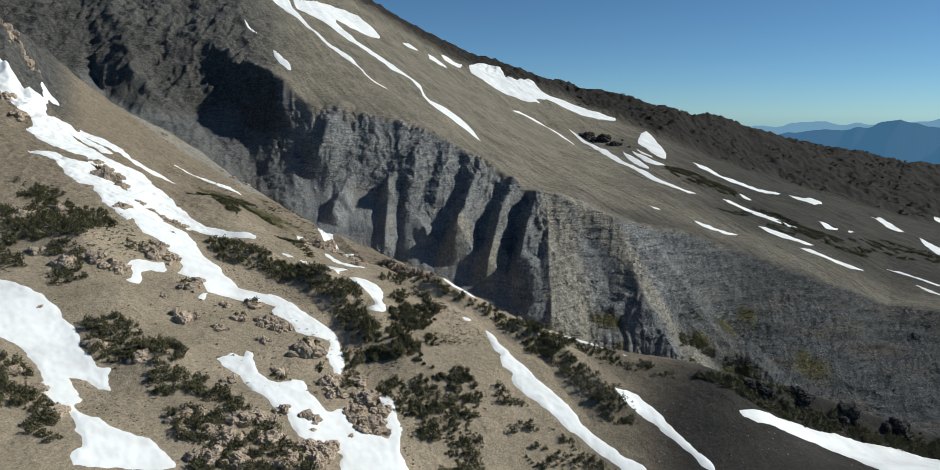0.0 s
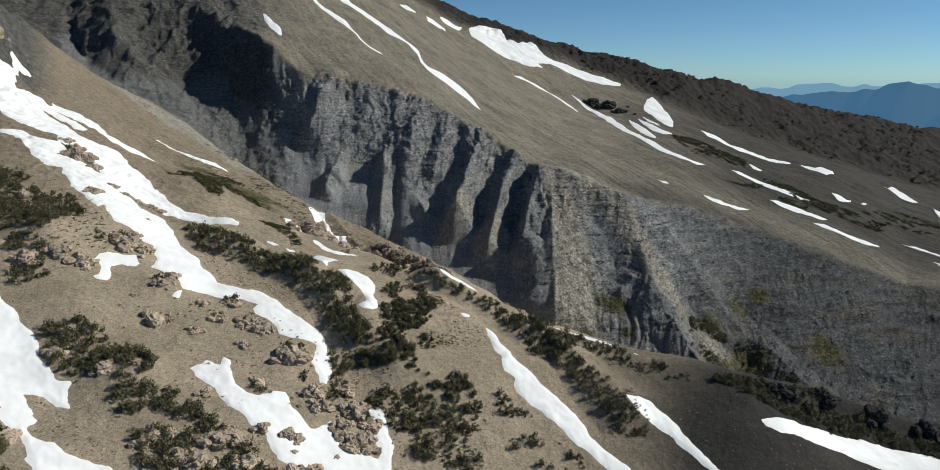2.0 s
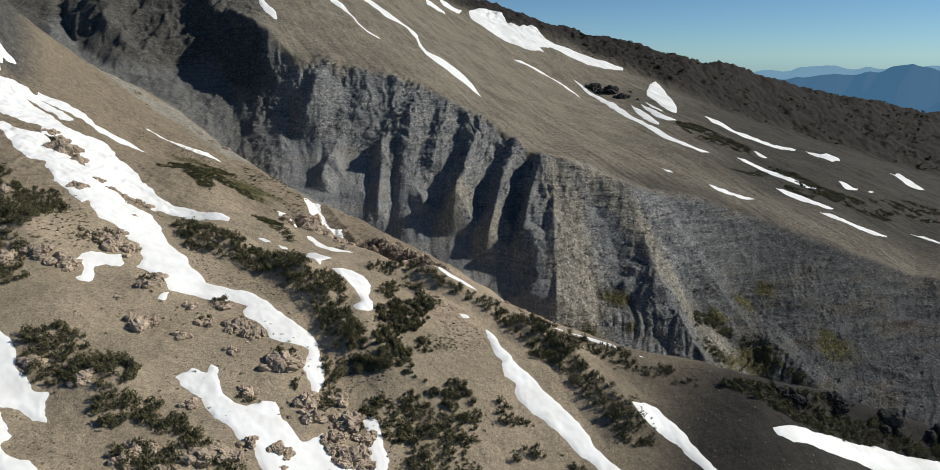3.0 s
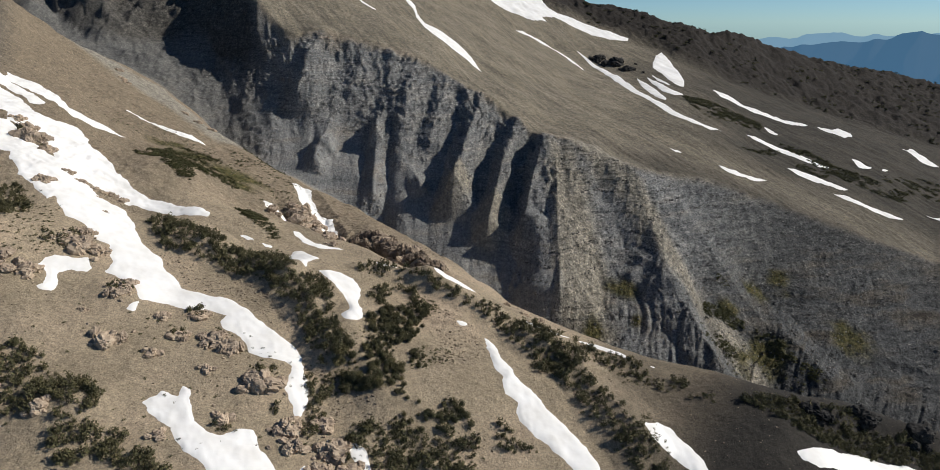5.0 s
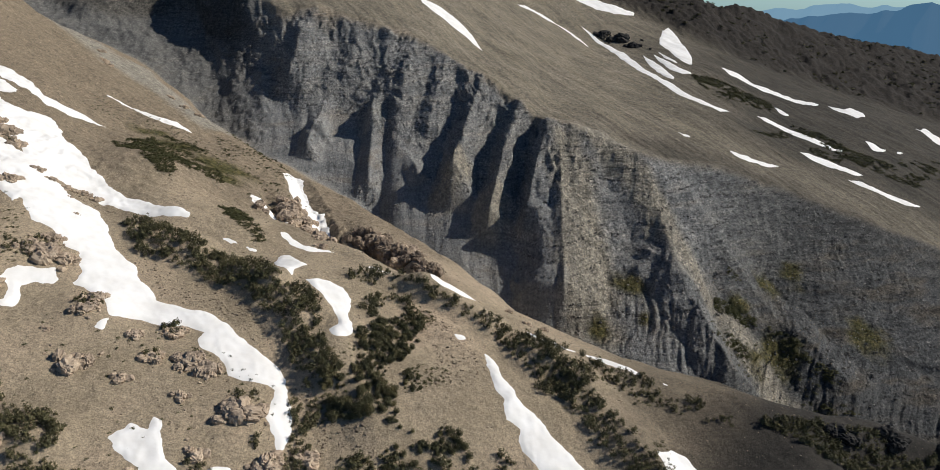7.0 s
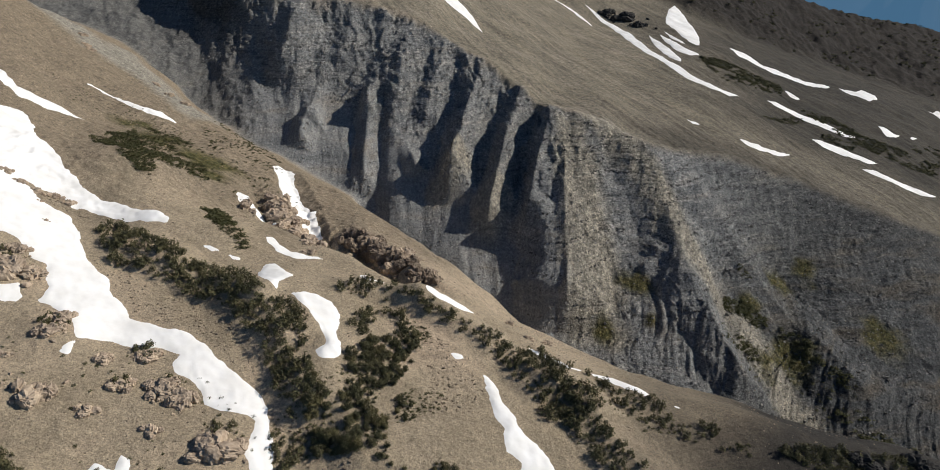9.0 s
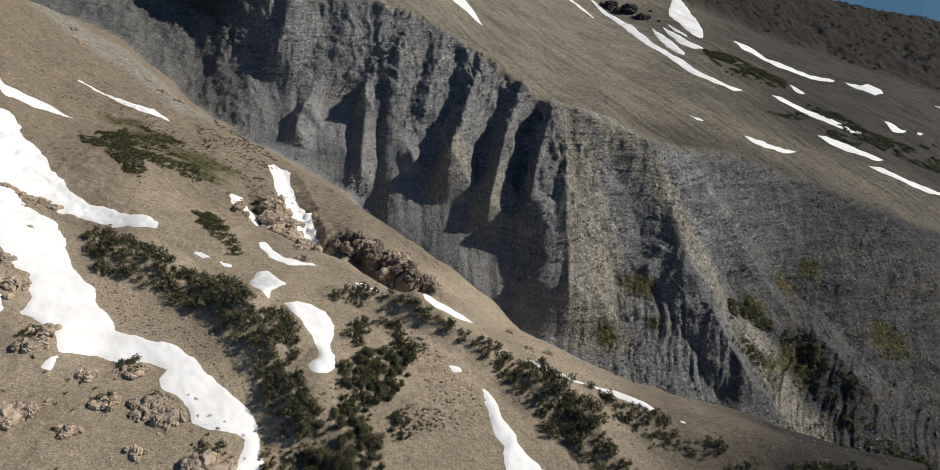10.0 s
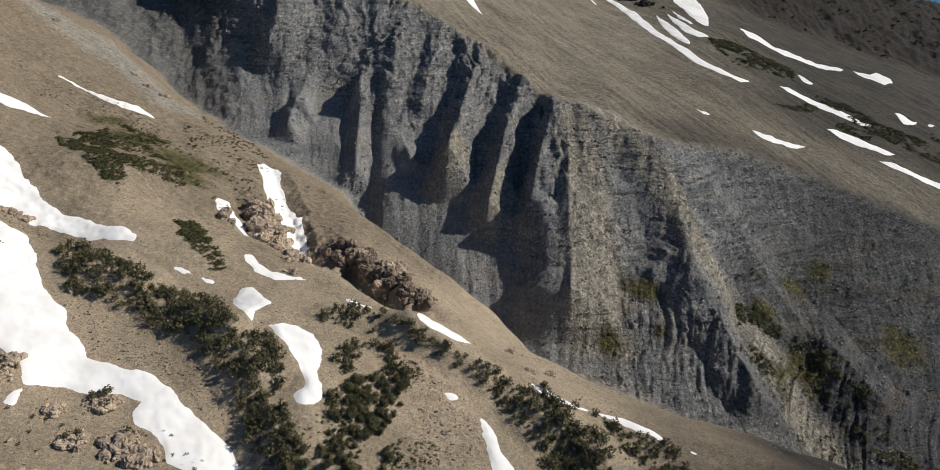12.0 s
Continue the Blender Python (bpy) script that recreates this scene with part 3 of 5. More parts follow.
SNOW.append((((-268.2, 1125.5), (-223.9, 1167.1), (-198.2, 1179.5), (-177.1, 1183.0), (-167.2, 1164.9), (-148.1, 1153.3), (-135.5, 1139.7), (-137.9, 1120.9), (-160.5, 1109.1), (-177.7, 1106.2), (-196.9, 1105.2), (-196.1, 1095.5), (-178.4, 1066.9), (-152.2, 1032.5), (-117.0, 999.4), (-96.7, 973.2), (-72.9, 949.3), (-59.6, 923.0), (-54.3, 883.9), (-44.2, 855.0), (-26.6, 850.5), (-8.9, 830.2), (4.6, 802.4), (15.1, 760.1), (7.0, 768.2), (-3.9, 783.5), (-17.1, 796.3), (-32.8, 813.5), (-47.2, 833.4), (-57.4, 864.7), (-64.2, 902.6), (-79.5, 936.4), (-103.7, 950.2), (-127.0, 982.7), (-149.1, 999.4), (-173.6, 1026.5), (-194.3, 1050.8), (-218.7, 1068.8), (-242.7, 1081.2), (-256.1, 1091.2)),))
SNOW.append((((-110.2, 1173.7), (-99.6, 1182.5), (-84.9, 1176.7), (-78.8, 1170.5), (-88.2, 1157.0), (-102.2, 1157.0)),))
SNOW.append((((-69.1, 1181.4), (-56.6, 1181.3), (-36.9, 1162.8), (-33.7, 1149.1), (-45.6, 1143.8), (-64.5, 1150.5)),))
SNOW.append((((-50.1, 1210.5), (-38.8, 1224.5), (-23.7, 1213.4), (-8.9, 1221.0), (-15.6, 1195.1), (-31.1, 1192.8), (-42.7, 1192.6)),))
SNOW.append((((-4.0, 1221.3), (11.3, 1262.9), (32.4, 1284.4), (53.0, 1276.0), (61.5, 1234.2), (76.4, 1230.3), (98.5, 1255.9), (108.0, 1245.9), (117.1, 1211.9), (134.3, 1204.7), (163.2, 1197.7), (197.0, 1191.7), (222.2, 1194.3), (240.8, 1187.8), (236.1, 1173.4), (205.7, 1155.6), (177.2, 1157.0), (158.5, 1161.2), (140.6, 1172.1), (126.7, 1178.3), (107.3, 1167.5), (114.7, 1154.2), (89.9, 1140.3), (66.7, 1146.2), (47.9, 1148.0), (24.7, 1163.5), (10.6, 1179.9), (1.0, 1196.2)),))
SNOW.append((((58.7, 1081.7), (72.7, 1091.8), (94.7, 1085.0), (115.8, 1070.4), (139.2, 1044.5), (149.6, 985.5), (141.7, 1000.0), (126.2, 1045.3), (106.5, 1066.1), (84.9, 1073.0), (68.9, 1073.2)),))
SNOW.append((((246.8, 1072.7), (265.2, 1129.7), (281.7, 1159.6), (285.4, 1127.4), (278.5, 1046.2), (273.9, 999.5), (257.2, 940.2), (247.0, 940.0), (243.8, 975.5), (242.9, 1016.9), (240.6, 1044.7)),))
SNOW.append((((140.5, 1091.0), (156.3, 1074.4), (173.1, 1039.9), (186.7, 995.7), (192.7, 905.1), (201.4, 844.7), (212.5, 804.9), (230.0, 782.8), (251.3, 776.4), (234.0, 762.7), (216.7, 770.4), (201.7, 788.9), (189.9, 825.0), (180.7, 882.8), (173.4, 944.4), (167.7, 1006.4), (157.2, 1049.5)),))
SNOW.append((((206.9, 993.3), (210.6, 952.9), (216.2, 908.7), (216.5, 863.2), (210.8, 839.7), (204.2, 856.8), (199.8, 885.9), (200.1, 940.5)),))
SNOW.append((((220.7, 1000.2), (227.3, 956.9), (233.3, 916.4), (245.0, 902.7), (244.6, 892.6), (229.1, 884.6), (218.2, 901.3), (215.0, 944.1)),))
SNOW.append((((227.5, 1012.4), (236.1, 977.0), (240.8, 940.3), (233.4, 932.5), (228.0, 966.5)),))
SNOW.append((((300.7, 982.0), (310.9, 993.7), (322.2, 976.5), (335.2, 953.9), (356.3, 944.9), (379.2, 941.7), (416.6, 948.5), (401.4, 927.9), (376.0, 923.6), (352.4, 923.6), (328.7, 923.4), (314.6, 940.6), (299.7, 943.9)),))
SNOW.append((((419.5, 947.8), (438.9, 949.5), (463.2, 975.4), (471.8, 955.2), (460.3, 928.3), (440.1, 909.0), (433.1, 919.3), (422.2, 930.2)),))
SNOW.append((((278.6, 798.1), (291.7, 806.2), (309.6, 798.8), (325.1, 786.1), (337.0, 774.4), (344.9, 762.0), (356.0, 760.4), (338.6, 747.6), (324.7, 752.8), (310.3, 765.5), (295.6, 779.1), (282.6, 786.1)),))
SNOW.append((((323.3, 864.9), (330.9, 865.5), (335.5, 843.0), (326.7, 835.0), (320.2, 840.5)),))
SNOW.append((((202.6, 653.0), (213.8, 656.3), (231.8, 659.5), (256.1, 663.8), (239.3, 648.5), (217.2, 640.8), (207.1, 643.9)),))
SNOW.append((((287.8, 715.9), (299.3, 721.5), (313.1, 717.5), (330.1, 707.0), (342.9, 697.9), (326.8, 686.5), (309.0, 693.5), (293.2, 698.8)),))
SNOW.append((((310.4, 674.8), (325.8, 677.9), (341.5, 673.8), (355.6, 666.9), (376.7, 662.7), (359.6, 652.4), (343.1, 653.7), (328.4, 658.7), (317.4, 665.8)),))
SNOW.append((((398.9, 816.7), (409.1, 820.3), (413.7, 808.0), (422.7, 808.0), (410.1, 793.9), (394.0, 784.9), (394.3, 796.7)),))
SNOW.append((((432.2, 814.1), (450.2, 824.0), (438.5, 808.6), (425.6, 801.2)),))
SNOW.append((((556.4, 991.5), (597.4, 1033.4), (589.2, 1000.6), (576.2, 959.3), (574.4, 932.7), (557.0, 919.7), (543.2, 916.6), (548.3, 949.8)),))
SNOW.append((((583.8, 924.3), (587.5, 911.1), (582.4, 872.9), (561.8, 809.5), (530.4, 763.0), (539.7, 807.3), (546.7, 840.6), (559.6, 875.3)),))
SNOW.append((((745.1, 1146.5), (760.2, 1150.1), (766.6, 1127.1), (754.6, 1115.7), (747.6, 1129.8), (739.6, 1132.6)),))
SNOW.append((((407.6, 696.8), (426.5, 698.0), (436.7, 675.6), (442.4, 648.9), (435.8, 638.8), (428.3, 666.7), (419.3, 685.6)),))
SNOW.append((((410.0, 655.5), (417.1, 639.7), (417.1, 610.4), (408.8, 605.7), (408.0, 629.6)),))
SNOW.append((((164.1, 671.1), (174.6, 667.8), (182.0, 659.2), (170.7, 659.0)),))
SNOW.append((
    ((-116.5, 300.1), (-116.6, 302.8), (-114.6, 307.5), (-114.0, 304.4), (-114.5, 300.9)),
))


def inside(poly, x, y):
    """Signed distance to a closed outline, positive inside."""
    p = np.array(poly, float)
    best, odd = np.full(x.shape, 1e9), np.zeros(x.shape, bool)
    for (ax, ay), (bx, by) in zip(p, np.roll(p, -1, 0)):
        dx, dy = bx - ax, by - ay
        s = np.clip(((x - ax) * dx + (y - ay) * dy) / max(dx * dx + dy * dy, 1e-9), 0, 1)
        best = np.minimum(best, np.hypot(x - ax - s * dx, y - ay - s * dy))
        if ay != by:
            odd ^= ((ay > y) != (by > y)) & (x < (bx - ax) * (y - ay) / (by - ay) + ax)
    return np.where(odd, best, -best)


def snow_depth(field, x, y):
    """Signed distance to the edge of a snow field, positive inside."""
    return functools.reduce(np.maximum, [inside(outline, x, y) for outline in field])


SNOW_DEPTHS = []
for field in SNOW:
    p = np.concatenate([np.array(outline, float) for outline in field])
    lo, hi = p.min(0) - 4, p.max(0) + 4
    box = np.nonzero((GX > lo[0]) & (GX < hi[0]) & (GY > lo[1]) & (GY < hi[1]))
    far = float(np.hypot(*p.mean(0)))
    ragged = 1.7 if far < 550 else 0.9
    x, y = GX[box], GY[box]
    sd = snow_depth(field, x, y) + ragged * fbm(x, y, 4.5 * ragged, 4, 61, 0.68) - (0.0 if far < 550 else 1.9)
    SNOW_DEPTHS.append((box, sd))


# ---- materials ----
def material(name, roughness=0.9):
    m = bpy.data.materials.new(name)
    m.use_nodes = True
    m.node_tree.nodes["Principled BSDF"].inputs["Roughness"].default_value = roughness
    m.node_tree.nodes["Principled BSDF"].inputs["Specular IOR Level"].default_value = 0.2
    return m, m.node_tree.nodes, m.node_tree.links


def noise_node(nodes, links, coord, scale, detail=4.0, rough=0.6):
    n = nodes.new("ShaderNodeTexNoise")
    n.inputs["Scale"].default_value, n.inputs["Detail"].default_value, n.inputs["Roughness"].default_value = scale, detail, rough
    links.new(coord, n.inputs["Vector"])
    return n.outputs["Fac"]


def ramp(nodes, links, fac, stops):
    n = nodes.new("ShaderNodeValToRGB")
    n.color_ramp.elements[0].position, n.color_ramp.elements[0].color = stops[0][0], (*stops[0][1], 1)
    n.color_ramp.elements[1].position, n.color_ramp.elements[1].color = stops[-1][0], (*stops[-1][1], 1)
    for pos, col in stops[1:-1]:
        n.color_ramp.elements.new(pos).color = (*col, 1)
    links.new(fac, n.inputs["Fac"])
    return n.outputs["Color"]


def mixed(nodes, links, fac, a, b, kind="MIX"):
    n = nodes.new("ShaderNodeMix")
    n.data_type, n.blend_type = "RGBA", kind
    for sock, v in ((n.inputs["Factor"], fac), (n.inputs["A"], a), (n.inputs["B"], b)):
        if isinstance(v, bpy.types.NodeSocket):
            links.new(v, sock)
        else:
            sock.default_value = (*v, 1) if isinstance(v, tuple) else v
    return n.outputs["Result"]


def relief(nodes, links, height, strength, distance, normal=None):
    n = nodes.new("ShaderNodeBump")
    n.inputs["Strength"].default_value, n.inputs["Distance"].default_value = strength, distance
    links.new(height, n.inputs["Height"])
    if normal:
        links.new(normal, n.inputs["Normal"])
    return n.outputs["Normal"]


def attribute(nodes, name):
    n = nodes.new("ShaderNodeAttribute")
    n.attribute_name = name
    return n.outputs["Fac"]


def place_coord(nodes):
    return nodes.new("ShaderNodeTexCoord").outputs["Object"]


def ground_material():
    m, nodes, links = material("pumice_and_scree", 0.95)
    co = place_coord(nodes)
    broad, fine, grit = noise_node(nodes, links, co, 0.03, 5), noise_node(nodes, links, co, 0.3, 6, 0.7), noise_node(nodes, links, co, 2.0, 5, 0.8)
    patch = noise_node(nodes, links, co, 0.011, 6, 0.65)
    beds = nodes.new("ShaderNodeMapping")
    beds.inputs["Scale"].default_value = (0.02, 0.02, 0.16)
    links.new(co, beds.inputs["Vector"])
    bed = noise_node(nodes, links, beds.outputs["Vector"], 1.0, 5, 0.6)
    soil = ramp(nodes, links, broad, [(0.3, (0.235, 0.195, 0.14)), (0.5, (0.31, 0.258, 0.188)), (0.7, (0.38, 0.305, 0.225))])
    grey = ramp(nodes, links, bed, [(0.25, (0.134, 0.141, 0.147)), (0.45, (0.196, 0.205, 0.212)), (0.6, (0.234, 0.236, 0.233)), (0.75, (0.194, 0.178, 0.157))])
    tan = ramp(nodes, links, patch, [(0.62, (0, 0, 0)), (0.74, (1, 1, 1))])
    grey = mixed(nodes, links, tan, grey, (0.21, 0.18, 0.145))
    slope = ramp(nodes, links, broad, [(0.3, (0.148, 0.134, 0.106)), (0.5, (0.185, 0.166, 0.132)), (0.7, (0.218, 0.194, 0.158))])
    dark = ramp(nodes, links, fine, [(0.3, (0.012, 0.0115, 0.011)), (0.7, (0.036, 0.031, 0.028))])
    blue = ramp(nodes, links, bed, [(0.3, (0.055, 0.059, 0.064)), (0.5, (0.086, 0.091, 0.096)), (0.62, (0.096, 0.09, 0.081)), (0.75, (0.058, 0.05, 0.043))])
    east_dark = ramp(nodes, links, bed, [(0.3, (0.024, 0.0225, 0.021)), (0.6, (0.038, 0.035, 0.031)), (0.75, (0.05, 0.043, 0.036))])
    crag = ramp(nodes, links, fine, [(0.3, (0.047, 0.046, 0.044)), (0.55, (0.09, 0.088, 0.083)), (0.75, (0.15, 0.142, 0.13))])
    c = mixed(nodes, links, attribute(nodes, "wall"), soil, grey)
    c = mixed(nodes, links, attribute(nodes, "upper"), c, slope)
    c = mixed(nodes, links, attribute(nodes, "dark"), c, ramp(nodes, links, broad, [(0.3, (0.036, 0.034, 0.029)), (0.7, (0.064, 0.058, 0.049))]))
    east_dark = mixed(nodes, links, attribute(nodes, "wall"), east_dark, blue)
    c = mixed(nodes, links, attribute(nodes, "east_dark"), c, east_dark)
    c = mixed(nodes, links, attribute(nodes, "red"), c, ramp(nodes, links, fine, [(0.3, (0.15, 0.122, 0.09)), (0.7, (0.225, 0.186, 0.138))]))
    c = mixed(nodes, links, attribute(nodes, "pale"), c, ramp(nodes, links, fine, [(0.3, (0.19, 0.178, 0.152)), (0.7, (0.31, 0.292, 0.25))]))
    c = mixed(nodes, links, attribute(nodes, "moss"), c, ramp(nodes, links, fine, [(0.35, (0.035, 0.04, 0.016)), (0.65, (0.115, 0.10, 0.042))]))
    c = mixed(nodes, links, attribute(nodes, "crag"), c, crag)
    c = mixed(nodes, links, attribute(nodes, "ridge"), c, dark)
    # runs of fine scree down the wall, and rills down the long upper slope
    fall = nodes.new("ShaderNodeMapping")
    fall.inputs["Scale"].default_value = (0.55, 0.035, 0.045)
    links.new(co, fall.inputs["Vector"])
    run = ramp(nodes, links, noise_node(nodes, links, fall.outputs["Vector"], 1.0, 5, 0.65), [(0.36, (0.87, 0.87, 0.88)), (0.5, (1, 1, 1)), (0.64, (1.13, 1.12, 1.1))])
    c = mixed(nodes, links, attribute(nodes, "wall"), c, mixed(nodes, links, 1.0, c, run, "MULTIPLY"))
    turn = nodes.new("ShaderNodeMapping")
    turn.inputs["Rotation"].default_value = (0, 0, radians(63))
    links.new(co, turn.inputs["Vector"])
    drawn = nodes.new("ShaderNodeMapping")
    drawn.inputs["Scale"].default_value = (0.012, 0.2, 0.02)
    links.new(turn.outputs["Vector"], drawn.inputs["Vector"])
    rill = ramp(nodes, links, noise_node(nodes, links, drawn.outputs["Vector"], 1.0, 6, 0.7), [(0.34, (0.72, 0.72, 0.72)), (0.48, (0.98, 0.98, 0.98)), (0.66, (1.22, 1.2, 1.14))])
    c = mixed(nodes, links, attribute(nodes, "upper"), c, mixed(nodes, links, 1.0, c, rill, "MULTIPLY"))
    # blocks and their shadows, too small to stand out as shapes, painted into the colour
    speck = ramp(nodes, links, noise_node(nodes, links, co, 0.62, 3, 0.85), [(0.38, (0.68, 0.68, 0.69)), (0.47, (0.99, 0.99, 0.99)), (0.55, (1.02, 1.02, 1.02)), (0.64, (1.34, 1.32, 1.29))])
    c = mixed(nodes, links, attribute(nodes, "wall"), c, mixed(nodes, links, 1.0, c, speck, "MULTIPLY"))
    c = mixed(nodes, links, attribute(nodes, "beds"), c, mixed(nodes, links, 1.0, c, speck, "MULTIPLY"))
    c = mixed(nodes, links, attribute(nodes, "red"), c, mixed(nodes, links, 1.0, c, speck, "MULTIPLY"))
    blot = ramp(nodes, links, noise_node(nodes, links, co, 0.33, 4, 0.85), [(0.38, (0.6, 0.6, 0.6)), (0.5, (1, 1, 1)), (0.63, (1.36, 1.34, 1.3))])
    c = mixed(nodes, links, attribute(nodes, "upper"), c, mixed(nodes, links, 1.0, c, blot, "MULTIPLY"))
    gravel = noise_node(nodes, links, co, 0.8, 4, 0.75)
    pebbly = ramp(nodes, links, gravel, [(0.36, (0.8, 0.8, 0.81)), (0.5, (1, 1, 1)), (0.66, (1.2, 1.19, 1.17))])
    c = mixed(nodes, links, 1.0, c, pebbly, "MULTIPLY")
    gritty = ramp(nodes, links, grit, [(0.36, (0.62, 0.62, 0.62)), (0.5, (1, 1, 1)), (0.66, (1.4, 1.37, 1.33))])
    c = mixed(nodes, links, 1.0, c, gritty, "MULTIPLY")
    mottle = ramp(nodes, links, fine, [(0.25, (0.84, 0.84, 0.84)), (0.75, (1.15, 1.14, 1.12))])
    c = mixed(nodes, links, 1.0, c, mottle, "MULTIPLY")
    thin = nodes.new("ShaderNodeMapping")
    thin.inputs["Scale"].default_value = (0.07, 0.07, 0.8)
    links.new(co, thin.inputs["Vector"])
    layer = noise_node(nodes, links, thin.outputs["Vector"], 1.0, 6, 0.75)
    banded = ramp(nodes, links, layer, [(0.36, (0.5, 0.5, 0.51)), (0.46, (0.95, 0.95, 0.95)), (0.56, (1.08, 1.07, 1.05)), (0.68, (1.55, 1.5, 1.42))])
    c = mixed(nodes, links, attribute(nodes, "beds"), c, mixed(nodes, links, 1.0, c, banded, "MULTIPLY"))
    cell = nodes.new("ShaderNodeTexVoronoi")
    cell.inputs["Scale"].default_value = 1.1
    links.new(co, cell.inputs["Vector"])
    clod = ramp(nodes, links, cell.outputs["Distance"], [(0.05, (1.16, 1.15, 1.13)), (0.3, (1.03, 1.03, 1.03)), (0.8, (0.9, 0.9, 0.9))])
    c = mixed(nodes, links, 1.0, c, clod, "MULTIPLY")
    b = nodes["Principled BSDF"]
    links.new(c, b.inputs["Base Color"])
    coarse = nodes.new("ShaderNodeBump")
    coarse.inputs["Distance"].default_value = 1.5
    part_way = nodes.new("ShaderNodeMath")
    part_way.operation = "MULTIPLY"
    part_way.inputs[1].default_value = 0.55
    links.new(attribute(nodes, "wall"), part_way.inputs[0])
    rise = nodes.new("ShaderNodeMath")
    rise.operation = "MAXIMUM"
    links.new(attribute(nodes, "beds"), rise.inputs[0])
    links.new(part_way.outputs["Value"], rise.inputs[1])
    links.new(rise.outputs["Value"], coarse.inputs["Strength"])
    links.new(gravel, coarse.inputs["Height"])
    links.new(relief(nodes, links, grit, 0.7, 0.3), coarse.inputs["Normal"])
    links.new(relief(nodes, links, fine, 0.6, 1.0, coarse.outputs["Normal"]), b.inputs["Normal"])
    return m


def snow_material():
    m, nodes, links = material("old_snow", 0.6)
    co = place_coord(nodes)
    fine, broad = noise_node(nodes, links, co, 0.8, 5), noise_node(nodes, links, co, 0.12, 4)
    c = ramp(nodes, links, broad, [(0.3, (0.76, 0.75, 0.73)), (0.6, (0.86, 0.86, 0.86))])
    b = nodes["Principled BSDF"]
    links.new(c, b.inputs["Base Color"])
    links.new(relief(nodes, links, fine, 0.15, 0.15), b.inputs["Normal"])
    return m


GROUND, SNOW_WHITE = ground_material(), snow_material()

# ---- ground ----
cells = np.ones((GZ.shape[0] - 1, GZ.shape[1]), bool)
me, used = sheet("ground", cells, GZ)
for key, grid in (("wall", G_WALL), ("upper", G_UPPER), ("ridge", G_RIDGE), ("east_dark", G_EAST_DARK), ("dark", G_DARK), ("pale", G_PALE), ("moss", G_MOSS), ("crag", G_CRAG), ("beds", G_BEDS), ("red", G_RED)):
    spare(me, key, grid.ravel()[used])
me.materials.append(GROUND)
ground = tagged(new("ground", me), "bare brown pumice slopes and a grey eroded gorge", "ground", kind="structure")

# ---- snow fields ----
for box, sd in SNOW_DEPTHS:
    depth = np.full(GZ.shape, -9.0)
    depth[box] = sd
    lift = GZ + np.where(depth > -1.2, np.clip(0.03 + 0.22 * depth, -0.4, 0.32), -9)
    d = np.maximum(np.maximum(depth[:-1], depth[1:]), np.maximum(np.roll(depth, -1, 1)[:-1], np.roll(depth, -1, 1)[1:]))
    low = np.minimum(np.minimum(depth[:-1], depth[1:]), np.minimum(np.roll(depth, -1, 1)[:-1], np.roll(depth, -1, 1)[1:]))
    keep = (d > -0.1) & (low > -8)
    if keep.sum() < 6:
        continue
    me, used = sheet("snow_field", keep, np.maximum(lift, GZ - 0.5))
    me.materials.append(SNOW_WHITE)
    tagged(new("snow_field", me), "patch of old white snow lying on bare ground", "snow patch", "snow patches")



def foliage_material(name, dark, light, island=False):
    m, nodes, links = material(name, 0.75)
    co = place_coord(nodes)
    fac = nodes.new("ShaderNodeNewGeometry").outputs["Random Per Island"] if island else nodes.new("ShaderNodeObjectInfo").outputs["Random"]
    tuft = noise_node(nodes, links, co, 1.7, 3)
    c = mixed(nodes, links, tuft, dark, light)
    tone = ramp(nodes, links, fac, [(0.0, (0.75, 0.78, 0.72)), (0.6, (1, 1, 1)), (1.0, (1.3, 1.2, 1.05))])
    links.new(mixed(nodes, links, 1.0, c, tone, "MULTIPLY"), nodes["Principled BSDF"].inputs["Base Color"])
    return m


def bark_material():
    m, nodes, links = material("grey_bark", 0.9)
    co = place_coord(nodes)
    n = noise_node(nodes, links, co, 3.0, 4)
    links.new(ramp(nodes, links, n, [(0.3, (0.10, 0.075, 0.055)), (0.7, (0.24, 0.20, 0.165))]), nodes["Principled BSDF"].inputs["Base Color"])
    return m


def rock_material(name, a, b, c, island=False):
    m, nodes, links = material(name, 0.92)
    co = place_coord(nodes)
    fine, broad = noise_node(nodes, links, co, 1.3, 6, 0.7), noise_node(nodes, links, co, 0.6, 4)
    col = ramp(nodes, links, fine, [(0.3, a), (0.55, b), (0.75, c)])
    fac = nodes.new("ShaderNodeNewGeometry").outputs["Random Per Island"] if island else nodes.new("ShaderNodeObjectInfo").outputs["Random"]
    tone = ramp(nodes, links, fac, [(0.0, (0.75, 0.74, 0.74)), (1.0, (1.2, 1.17, 1.12))])
    bsdf = nodes["Principled BSDF"]
    links.new(mixed(nodes, links, 1.0, col, tone, "MULTIPLY"), bsdf.inputs["Base Color"])
    links.new(relief(nodes, links, broad, 0.5, 0.5, relief(nodes, links, fine, 0.8, 0.25)), bsdf.inputs["Normal"])
    return m


